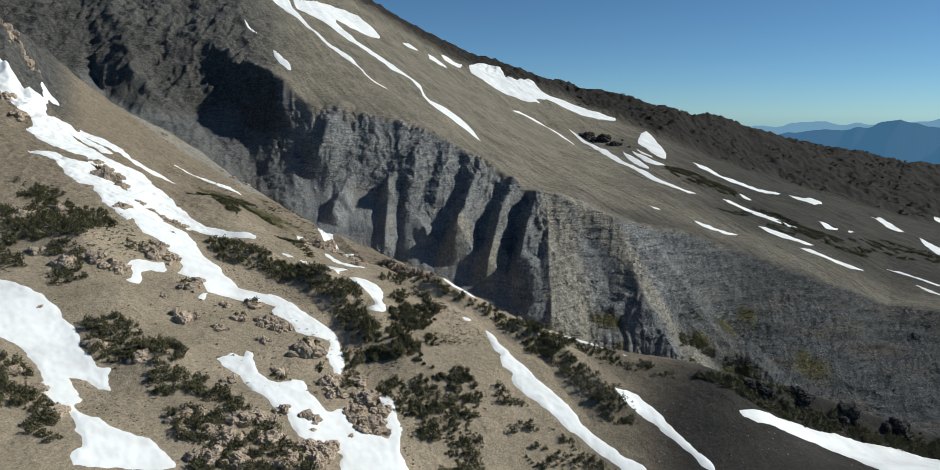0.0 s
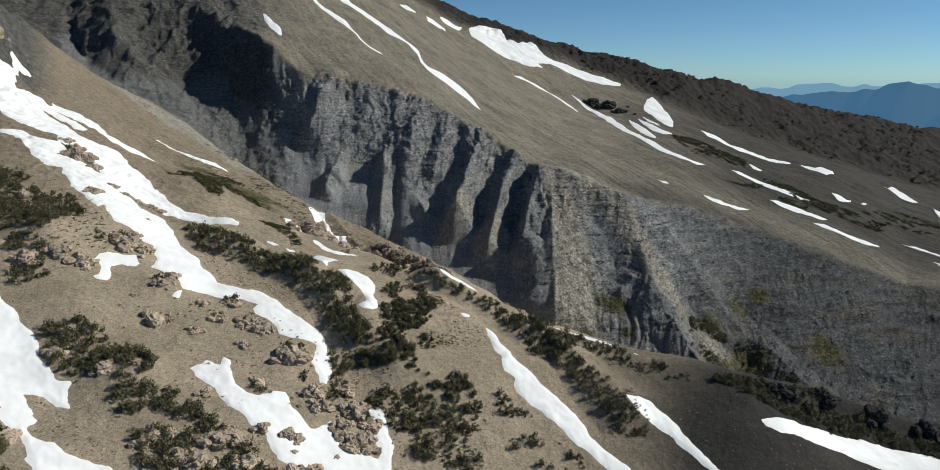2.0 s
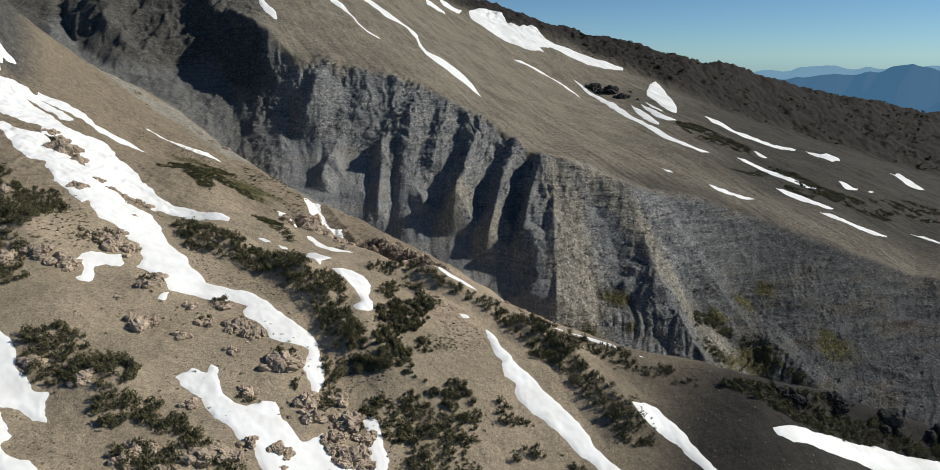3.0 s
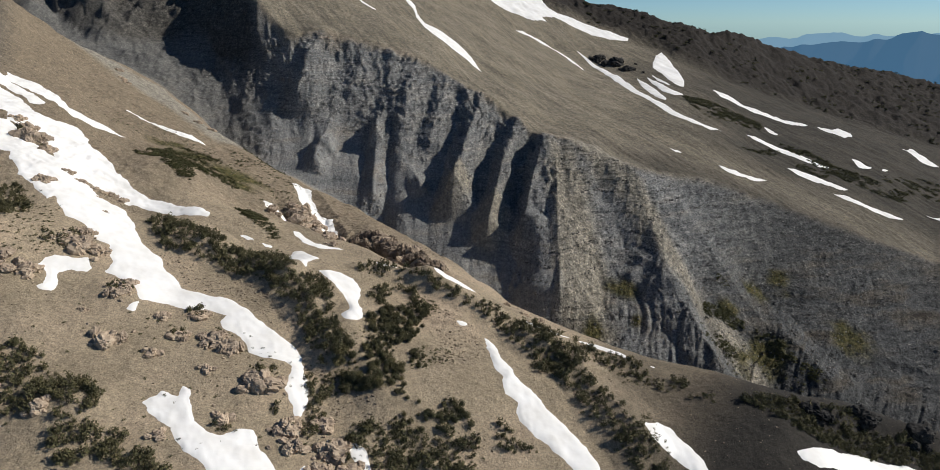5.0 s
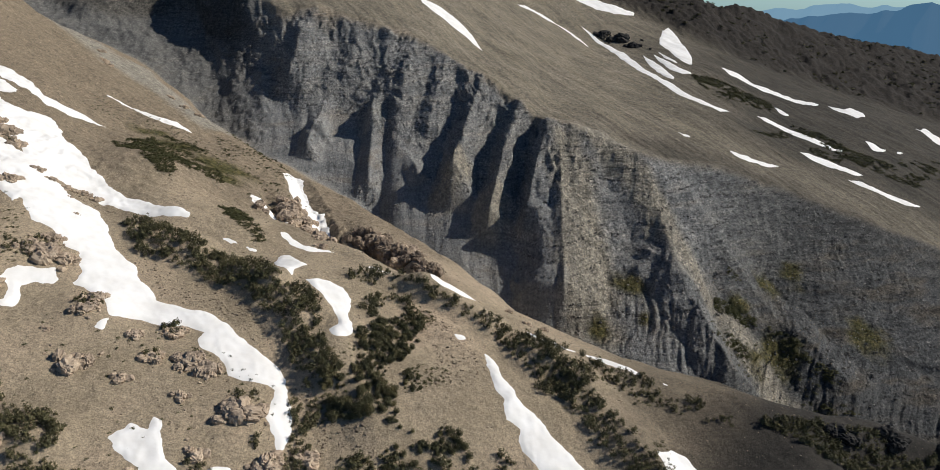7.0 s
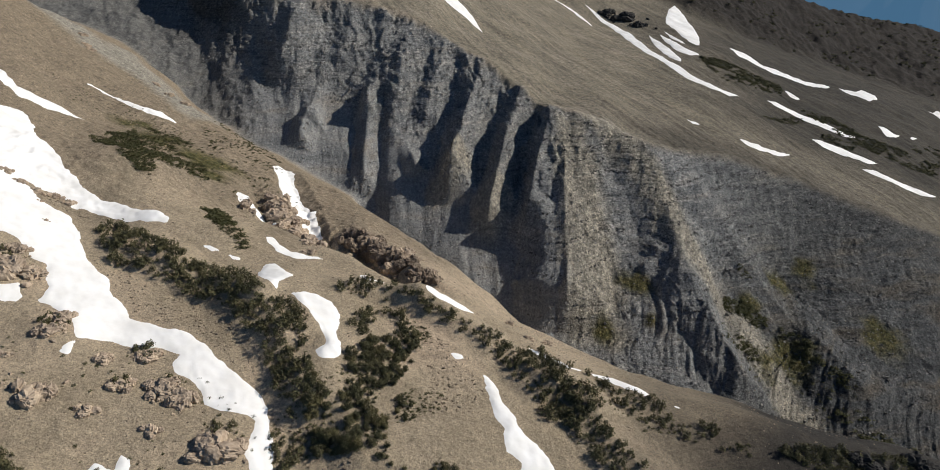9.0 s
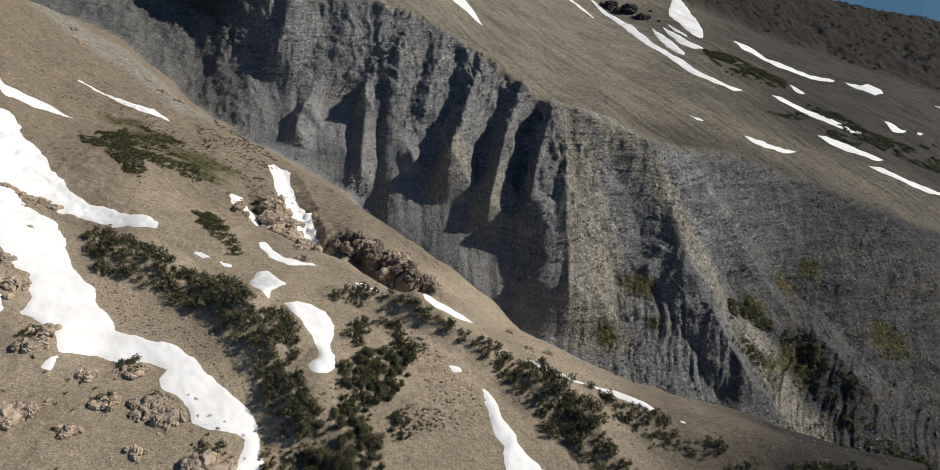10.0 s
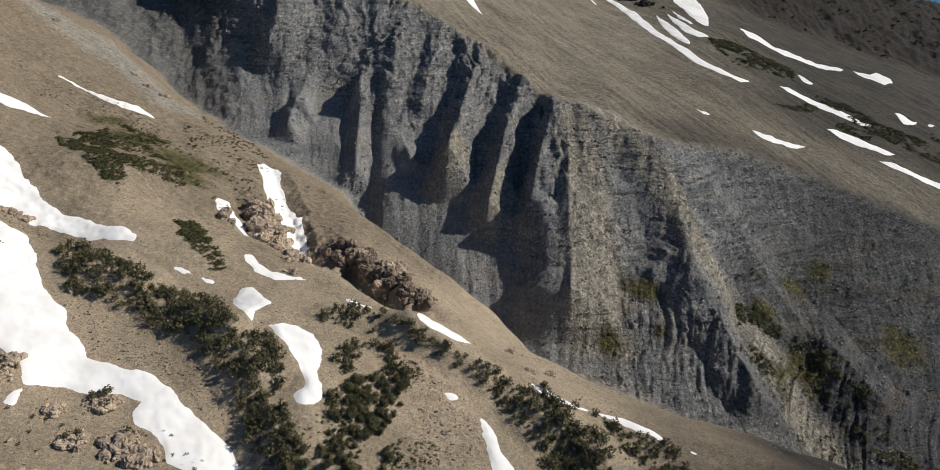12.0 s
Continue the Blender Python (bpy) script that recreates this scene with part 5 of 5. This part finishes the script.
# ---- low shrubs ----
mats = []
for (spacing, lo, hi, gap), outline in SHRUB_MATS:
    q = scatter(outline, spacing, rng, gap)
    if not len(q):
        continue
    z = height_at(q[:, 0], q[:, 1])
    for (a, b), c in zip(q, z):
        v, f = SHRUBS[int(rng.integers(len(SHRUBS)))]
        s = rng.uniform(lo, hi)
        mats.append((v, f, turned(rng.uniform(0, 6.28), s * 1.3, s * 1.3, s * 0.55), np.array((a, b, c))))
a, r = rng.uniform(radians(8), radians(36), 1500), rng.uniform(1150, 1750, 1500)
q = np.stack([r * np.sin(a), r * np.cos(a)], 1)
lie = land(q[:, 0], q[:, 1])
keep = (lie[3] > 0.4) & (fbm(q[:, 0], q[:, 1], 60, 3, 73) > -0.1)
for (a, b), c in zip(q[keep], lie[0][keep]):
    v, f = SHRUBS[int(rng.integers(len(SHRUBS)))]
    s = rng.uniform(3, 7)
    mats.append((v, f, turned(rng.uniform(0, 6.28), s * 1.3, s * 1.3, s * 0.6), np.array((a, b, c))))
tagged(new("low_shrubs", joined("low_shrubs", mats, SHRUB)), "low dark green shrubs in mats on the slopes", "shrubs", kind="stuff")


# ---- rocks ----
def boulder(seed, points=15):
    """A weathered block: the hull of points thrown on a boxy, flattened ball."""
    rng = random.Random(seed)
    bm = bmesh.new()
    px, py = rng.uniform(0.35, 0.6), rng.uniform(0.35, 0.6)
    for i in range(points):
        v = Vector((rng.gauss(0, 1), rng.gauss(0, 1), rng.gauss(0, 1))).normalized()
        v = Vector(math.copysign(abs(c) ** e, c) for c, e in zip(v, (px, py, 0.5))) * rng.uniform(0.8, 1.0)
        bm.verts.new((0.42 * v.x, 0.42 * v.y * rng.uniform(0.8, 1), 0.4 * v.z))
    hull = bmesh.ops.convex_hull(bm, input=bm.verts)
    bmesh.ops.delete(bm, geom=[g for g in hull["geom_interior"] if isinstance(g, bmesh.types.BMVert)], context="VERTS")
    bmesh.ops.triangulate(bm, faces=bm.faces)
    bm.verts.index_update()
    v = np.array([tuple(p.co) for p in bm.verts])
    f = np.array([[c.index for c in face.verts] for face in bm.faces])
    bm.free()
    return v, f


BLOCKS = [boulder(s, 22) for s in range(12)]
PEBBLES = [boulder(s, 10) for s in range(40, 50)]


def crag(seed):
    """A weathered knob of bedrock: rough, jointed into blocks and rounded, flat beneath."""
    rng = random.Random(seed)
    shift = Vector((rng.uniform(0, 50), rng.uniform(0, 50), rng.uniform(0, 50)))
    bm = bmesh.new()
    bmesh.ops.create_icosphere(bm, subdivisions=4 if seed < 104 else 3, radius=0.5)
    for v in bm.verts:
        p = v.co.normalized()
        q = p * 2.1 + shift
        bend = q + 0.5 * Vector((noise.noise(q * 1.3), noise.noise(q * 1.3 + shift), noise.noise(q * 1.3 - shift)))
        out = 0.86 + 0.26 * noise.noise(q * 0.9) + 0.10 * noise.cell(bend * 1.3) + 0.16 * (0.5 - abs(noise.noise(bend * 1.7))) + 0.07 * noise.noise(q * 4) + 0.05 * noise.noise(q * 8)
        v.co = Vector(math.copysign(abs(c) ** 0.75, c) for c in (p.x, p.y, p.z)) * 0.44 * out * (1 if p.z > 0 else 0.8)
    v = np.array([tuple(p.co) for p in bm.verts])
    f = [tuple(c.index for c in face.verts) for face in bm.faces]
    bm.free()
    return v, f


CRAGS = [crag(100 + k) for k in range(9)]


def bedrock(parent, x, y, z, heading, wide, deep, tall, count, meshes):
    """Bedrock standing out of the slope: a few rough knobs grown together, lower towards the rim."""
    b = np.arange(count)
    rho, phi = np.sqrt(b / count) * 0.42, b * 2.4 + rng.uniform(-0.4, 0.4, count)
    px, py = wide * rho * np.cos(phi), deep * rho * np.sin(phi)
    dx, dy = px * math.cos(heading) - py * math.sin(heading), px * math.sin(heading) + py * math.cos(heading)
    high = tall * (1.25 - 1.1 * rho) * rng.uniform(0.75, 1.25, count)
    size = 0.5 * (wide + deep) * np.where(b == 0, 0.75, rng.uniform(0.35, 0.62, count))
    lift = height_at(x + dx, y + dy) - z - 0.05 * high
    for k in range(count):
        piece = new("knob", meshes[int(rng.integers(4)) if k == 0 else int(rng.integers(len(meshes)))])
        piece.parent = parent
        piece.matrix_basis = Matrix.LocRotScale((dx[k], dy[k], lift[k]), Euler((rng.normal(0, 0.2), rng.normal(0, 0.2), rng.uniform(0, 6.28))), (size[k], size[k] * rng.uniform(0.65, 1.0), high[k] * 1.9))


BLOCK_MESHES = [mesh_of("boulder", v, [tuple(t) for t in f.tolist()], ROCK) for v, f in BLOCKS]
ASH_BLOCKS = rock_material("dark_scoria", (0.02, 0.02, 0.02), (0.038, 0.037, 0.036), (0.062, 0.06, 0.056))
ASH_MESHES = [mesh_of("boulder", v, [tuple(t) for t in f.tolist()], ASH_BLOCKS) for v, f in BLOCKS]
CRAG_MESHES = [mesh_of("knob", v, f, ROCK) for v, f in CRAGS]
CRAG_ASH = [mesh_of("knob", v, f, ASH_BLOCKS) for v, f in CRAGS]
CRAG_CLIFF = [mesh_of("knob", v, f, ROCK_SHADED) for v, f in CRAGS]
OUTCROPS = []
OUTCROPS += [
    (-93.3, 227.8, 11, 8), (-78.3, 218.0, 12, 8), (-70.0, 230.0, 10, 8), (-72.0, 209.9, 12, 8), (-84.8, 220.3, 9, 6), (-52.3, 222.7, 9, 7), (-59.4, 211.6, 10, 7), (-139.3, 256.9, 9, 6), (-119.7, 249.7, 9, 6), (-213.8, 341.1, 12, 8), (-203.4, 353.5, 10, 6), (-173.5, 302.1, 12, 8), (-163.8, 308.2, 12, 8), (-190.1, 309.2, 9, 6), (-66.5, 275.0, 12, 10), (-84.7, 293.5, 10, 7), (-101.1, 282.1, 6, 5), (-31.8, 250.7, 9, 8), (-41.8, 243.7, 9, 7), (-50.0, 254.0, 10, 8), (129.8, 304.4, 14, 8), (152.6, 312.0, 14, 8), (176.4, 314.2, 16, 8), (200.0, 314.9, 16, 8),
]
OUTCROPS += [
    (-104.8, 301.7, 7, 5), (-93.6, 305.9, 9, 6), (-95.7, 293.4, 9, 6), (-85.2, 294.8, 11, 8), (-122.3, 313.6, 10, 8), (-203.7, 405.0, 16, 16), (-146.7, 330.3, 17, 16), (-154.8, 308.2, 13, 12), (-122.0, 306.2, 10, 10), (-129.0, 295.4, 4, 5), (-105.1, 301.8, 6, 5), (-115.8, 283.0, 14, 10), (-101.2, 281.9, 7, 6), (-82.9, 278.9, 7, 6), (-96.1, 292.3, 6, 6), (-94.4, 307.1, 8, 7), (-80.0, 291.7, 13, 12), (-62.5, 275.8, 16, 18), (-71.6, 258.7, 9, 8), (-52.1, 261.7, 10, 10), (-39.2, 256.1, 9, 9), (-86.6, 248.5, 7, 6), 
]
OUTCROPS += [
    (-47.3, 221.9, 12, 10), (-37.9, 256.1, 12, 10), (-34.1, 242.7, 13, 12), (-52.4, 261.4, 12, 10), (-42.6, 265.1, 9, 8), (-75.7, 228.8, 12, 10), (-64.8, 221.6, 12, 12), (-81.0, 209.2, 12, 10), (-95.9, 224.1, 9, 8), (-56.5, 215.3, 10, 10), (-49.1, 216.4, 10, 8), (-131.1, 215.5, 10, 10), (-143.8, 226.2, 9, 8), (-154.9, 232.0, 8, 7), (-152.9, 331.0, 9, 8), (-140.6, 331.2, 10, 10), (-90.0, 451.4, 20, 16), (-90.1, 436.9, 14, 10), (-80.2, 437.4, 12, 8), (-32.1, 397.9, 9, 8), (-26.3, 415.0, 15, 12), (-41.2, 421.4, 13, 10),
]
OUTCROPS += [
    (-14.6, 389.2, 11, 9), (18.2, 367.1, 5, 3), (25.1, 351.9, 5, 3), (32.5, 359.1, 6, 5), (195.1, 1050.9, 34, 14), (173.6, 1065.2, 26, 10), (204.9, 1020.4, 24, 9), (-304.5, 479.5, 16, 12), (-283.2, 458.9, 12, 8), (-334.8, 541.9, 18, 10), (-321.2, 537.4, 16, 8),
]
OUTCROPS += [
    (-215.5, 416.5, 9, 4), (-208.1, 412.4, 9, 4), (-200.8, 408.4, 9, 4), (-192.8, 399.8, 9, 4), (-177.7, 386.3, 6, 6), (-171.5, 383.5, 6, 6), (-164.9, 382.3, 6, 6), (-159.8, 384.6, 6, 6), (-154.3, 383.4, 6, 6), (-179.8, 370.4, 9, 6), (-149.7, 341.0, 9, 6), (-141.2, 332.1, 9, 6), (-149.1, 330.9, 9, 6), (-160.8, 376.2, 3, 4), (-152.3, 363.3, 3, 4), (-64.7, 236.4, 7, 5), (-56.8, 236.7, 7, 5), (-53.6, 236.0, 7, 5), (-41.4, 248.3, 9, 8), (-37.1, 240.4, 9, 8), (-32.0, 240.9, 9, 8), (-40.2, 255.3, 9, 8), (-167.8, 272.2, 3, 4), (-53.5, 230.5, 3, 4), (-41.1, 233.6, 3, 4), (-259.7, 617.0, 7, 4), (-251.2, 603.6, 7, 4), (-246.8, 599.9, 7, 4), (-203.0, 588.7, 7, 4), (-189.7, 576.9, 7, 4), (-177.5, 567.3, 7, 4), (-96.3, 461.1, 9, 6), (-86.9, 451.1, 9, 6), (-81.7, 450.3, 9, 6), (-84.3, 427.0, 9, 6), (-72.3, 409.6, 7, 5), (-64.6, 393.8, 7, 5), (-61.3, 384.4, 7, 5), (-30.0, 395.5, 6, 5), (-37.8, 404.5, 6, 5),
]

for x, y, width, count in OUTCROPS:
    base = height_at([x], [y])[0]
    ashy = x > 90 and (y < 480 or y > 900)
    words = "dark grey scoria outcrop below the shaded crest" if ashy else "weathered pinkish-brown outcrop of broken rock on the slope"
    meshes = ASH_MESHES if ashy else BLOCK_MESHES
    outcrop = tagged(new("rock_outcrop"), words, "rock", "rock outcrops")
    outcrop.location = (x, y, base)
    a0 = rng.uniform(-0.6, 0.6)
    bedrock(outcrop, x, y, base, a0, 1.05 * width, 0.75 * width, 0.24 * width, 5, CRAG_ASH if ashy else CRAG_MESHES)
    px, py = rng.normal(0, 0.34 * width, count), rng.normal(0, 0.24 * width, count)
    gx, gy = x + px * math.cos(a0) - py * math.sin(a0), y + px * math.sin(a0) + py * math.cos(a0)
    gz = height_at(gx, gy)
    bare = snow_free(gx, gy, -0.5)
    for a, b, c in zip(gx[bare], gy[bare], gz[bare]):
        s = width * (0.06 + 0.16 * rng.random() ** 2)
        piece = new("boulder", meshes[int(rng.integers(len(meshes)))])
        piece.parent = outcrop
        tall = s * rng.uniform(0.55, 0.95)
        piece.matrix_basis = Matrix.LocRotScale((a - x, b - y, c - base + 0.12 * tall), Euler((rng.normal(0, 0.25), rng.normal(0, 0.25), rng.uniform(0, 6.28))), (s, s * rng.uniform(0.6, 1), tall))

RUBBLE = []
RUBBLE.append((1.1, ((-134.8, 350.8), (-105.8, 342.5), (-84.8, 334.9), (-65.7, 319.6), (-58.8, 305.6), (-66.3, 304.1), (-88.4, 321.2), (-107.2, 325.4), (-119.5, 334.1))))
RUBBLE.append((1.1, ((-168.5, 392.7), (-158.1, 395.6), (-143.0, 382.2), (-145.9, 372.4), (-158.9, 375.5))))
RUBBLE.append((1.1, ((-137.8, 236.4), (-130.3, 234.1), (-122.2, 232.2), (-106.6, 221.6), (-97.3, 213.0), (-105.1, 213.8), (-116.0, 213.2), (-124.9, 219.7))))
RUBBLE.append((1.1, ((-49.8, 296.4), (-31.0, 288.1), (-18.7, 251.7), (-19.0, 225.9), (-28.5, 220.9), (-27.5, 251.9), (-44.0, 273.6))))
RUBBLE.append((1.1, ((-13.9, 340.6), (7.1, 323.9), (3.6, 301.8), (-9.3, 299.3))))
RUBBLE.append((1.1, ((-109.4, 459.2), (-107.7, 488.9), (-82.7, 457.7), (-77.3, 399.1))))

RUBBLE.append((1.5, ((-241.3, 530.2), (-215.5, 533.9), (-188.3, 530.9), (-164.3, 526.9), (-142.4, 493.3), (-163.2, 485.2), (-195.7, 510.5), (-211.0, 494.5))))


def stones(name, label, xy, sizes, mat):
    z = height_at(xy[:, 0], xy[:, 1])
    out = []
    for (a, b), c, s in zip(xy, z, sizes):
        v, f = PEBBLES[int(rng.integers(len(PEBBLES)))]
        out.append((v, f, turned(rng.uniform(0, 6.28), s, s * rng.uniform(0.6, 1), s * rng.uniform(0.5, 0.9)), np.array((a, b, c - 0.02 * s))))
    tagged(new(name, joined(name, out, mat)), label, "stones", kind="stuff")


heap = []
for spacing, outline in RUBBLE:
    heap.append(scatter(outline, spacing, rng))
heap = np.concatenate(heap)
heap += rng.normal(0, 0.5, heap.shape)
heap = heap[snow_free(heap[:, 0], heap[:, 1], -1.2)]
stones("rubble", "loose brown rubble in stony fans", heap, 0.25 + 1.4 * rng.random(len(heap)) ** 3, ROCK_MIXED)
loose = np.stack([rng.uniform(-230, 230, 15000), rng.uniform(195, 520, 15000)], 1)
loose = loose[(np.abs(loose[:, 0]) < 0.62 * loose[:, 1]) & snow_free(loose[:, 0], loose[:, 1], -1.4)]
stones("loose_stones", "scattered brown stones on bare pumice", loose, 0.25 + 1.0 * rng.random(len(loose)) ** 3.5, ROCK_MIXED)
CLIFFS = (
    (-58, 432, -46, 424, 9, 7), (-46, 424, -33, 404, 9, 8), (-33, 404, -22, 393, 8, 6), (-22, 393, -11, 380, 7, 5),
    (-98, 462, -84, 440, 8, 6), (-84, 440, -72, 412, 8, 7), (-72, 412, -62, 396, 7, 5), (-104, 436, -99, 426, 5, 3),
)
for x0, y0, x1, y1, tall, count in CLIFFS:
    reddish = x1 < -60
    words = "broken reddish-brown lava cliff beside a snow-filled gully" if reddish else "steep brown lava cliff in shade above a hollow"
    cliff = tagged(new("rock_cliff"), words, "cliff", "gully cliffs")
    base = height_at([(x0 + x1) / 2], [(y0 + y1) / 2])[0]
    cliff.location = ((x0 + x1) / 2, (y0 + y1) / 2, base)
    way = Vector((x1 - x0, y1 - y0, 0))
    side = Vector((-way.y, way.x, 0)).normalized()
    cx, cy, cz = cliff.location
    n = count * 2
    f, back = (np.arange(n) + rng.random(n)) / n, rng.normal(0.0, 0.3, n) * tall
    gx, gy = x0 + way.x * f + side.x * back, y0 + way.y * f + side.y * back
    gz = height_at(gx, gy)
    for a, b, c in zip(gx, gy, gz):
        size, h = tall * rng.uniform(0.6, 1.1), tall * rng.uniform(0.6, 1.2)
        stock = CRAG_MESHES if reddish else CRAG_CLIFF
        piece = new("knob", stock[int(rng.integers(len(stock)))])
        piece.parent = cliff
        piece.matrix_basis = Matrix.LocRotScale((a - cx, b - cy, c - cz), Euler((rng.normal(0, 0.2), rng.normal(0, 0.2), rng.uniform(0, 6.28))), (size, size * rng.uniform(0.6, 1), h))

a, r = rng.uniform(radians(-20), radians(34), 14000), rng.uniform(440, 760, 14000)
talus = np.stack([r * np.sin(a), r * np.cos(a)], 1)
talus = talus[land(talus[:, 0], talus[:, 1])[1] > 0.6]
crags = np.stack([rng.uniform(-170, 90, 18000), rng.uniform(560, 750, 18000)], 1)
lie = land(crags[:, 0], crags[:, 1])
rise = lie[0] - land(crags[:, 0] * 0.992, crags[:, 1] * 0.992)[0]
crags = crags[(lie[1] > 0.6) & (rise > 4.0)]
stones("crag_knobs", "weathered grey knobs standing out of the bedded wall", crags, 0.7 + 2.6 * rng.random(len(crags)) ** 3, ROCK_GREY)
a, r = rng.uniform(radians(3), radians(34), 45000), rng.uniform(470, 690, 45000)
bedded = np.stack([r * np.sin(a), r * np.cos(a)], 1)
lie = land(bedded[:, 0], bedded[:, 1])
row = (lie[0] / 6.5 + 0.5 * fbm(bedded[:, 0], bedded[:, 1], 40, 2, 74)) % 1.0
bedded = bedded[(lie[1] > 0.7) & (row < 0.2) & (fbm(bedded[:, 0], bedded[:, 1], 25, 2, 75) > -0.25)]
stones("bedded_blocks", "rows of dark blocks weathering out of the bedded wall", bedded, 0.5 + 1.9 * rng.random(len(bedded)) ** 2.5, ROCK_ASH)
stones("talus_blocks", "grey blocks lodged on the gorge wall", talus, 0.6 + 2.2 * rng.random(len(talus)) ** 4, ROCK_GREY)


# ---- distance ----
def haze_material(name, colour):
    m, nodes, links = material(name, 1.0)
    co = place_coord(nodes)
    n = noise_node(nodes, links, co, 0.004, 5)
    # distance haze is painted in: the black base glows in flat blue
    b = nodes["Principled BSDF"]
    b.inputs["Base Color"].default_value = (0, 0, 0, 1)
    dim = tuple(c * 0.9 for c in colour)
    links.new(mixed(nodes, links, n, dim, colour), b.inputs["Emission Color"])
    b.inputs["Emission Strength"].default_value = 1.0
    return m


def far_range(label, colour, reach, knots, seed):
    """A hazy mountain range: a ridge with depth, from (bearing, height) knots."""
    a = np.radians(np.linspace(-60, 75, 500))
    top = np.interp(np.degrees(a), *zip(*knots)) + 22 * fbm(a * 40, a * 0 + seed, 1, 4, seed)
    verts, faces = [], []
    for b, h in zip(a, top):
        for rr, z in ((reach - 260, -500), (reach, h), (reach + 260, -500)):
            verts.append((rr * math.sin(b), rr * math.cos(b), z))
    for i in range(len(a) - 1):
        for j in (0, 1):
            k = 3 * i + j
            faces.append((k, k + 3, k + 4, k + 1))
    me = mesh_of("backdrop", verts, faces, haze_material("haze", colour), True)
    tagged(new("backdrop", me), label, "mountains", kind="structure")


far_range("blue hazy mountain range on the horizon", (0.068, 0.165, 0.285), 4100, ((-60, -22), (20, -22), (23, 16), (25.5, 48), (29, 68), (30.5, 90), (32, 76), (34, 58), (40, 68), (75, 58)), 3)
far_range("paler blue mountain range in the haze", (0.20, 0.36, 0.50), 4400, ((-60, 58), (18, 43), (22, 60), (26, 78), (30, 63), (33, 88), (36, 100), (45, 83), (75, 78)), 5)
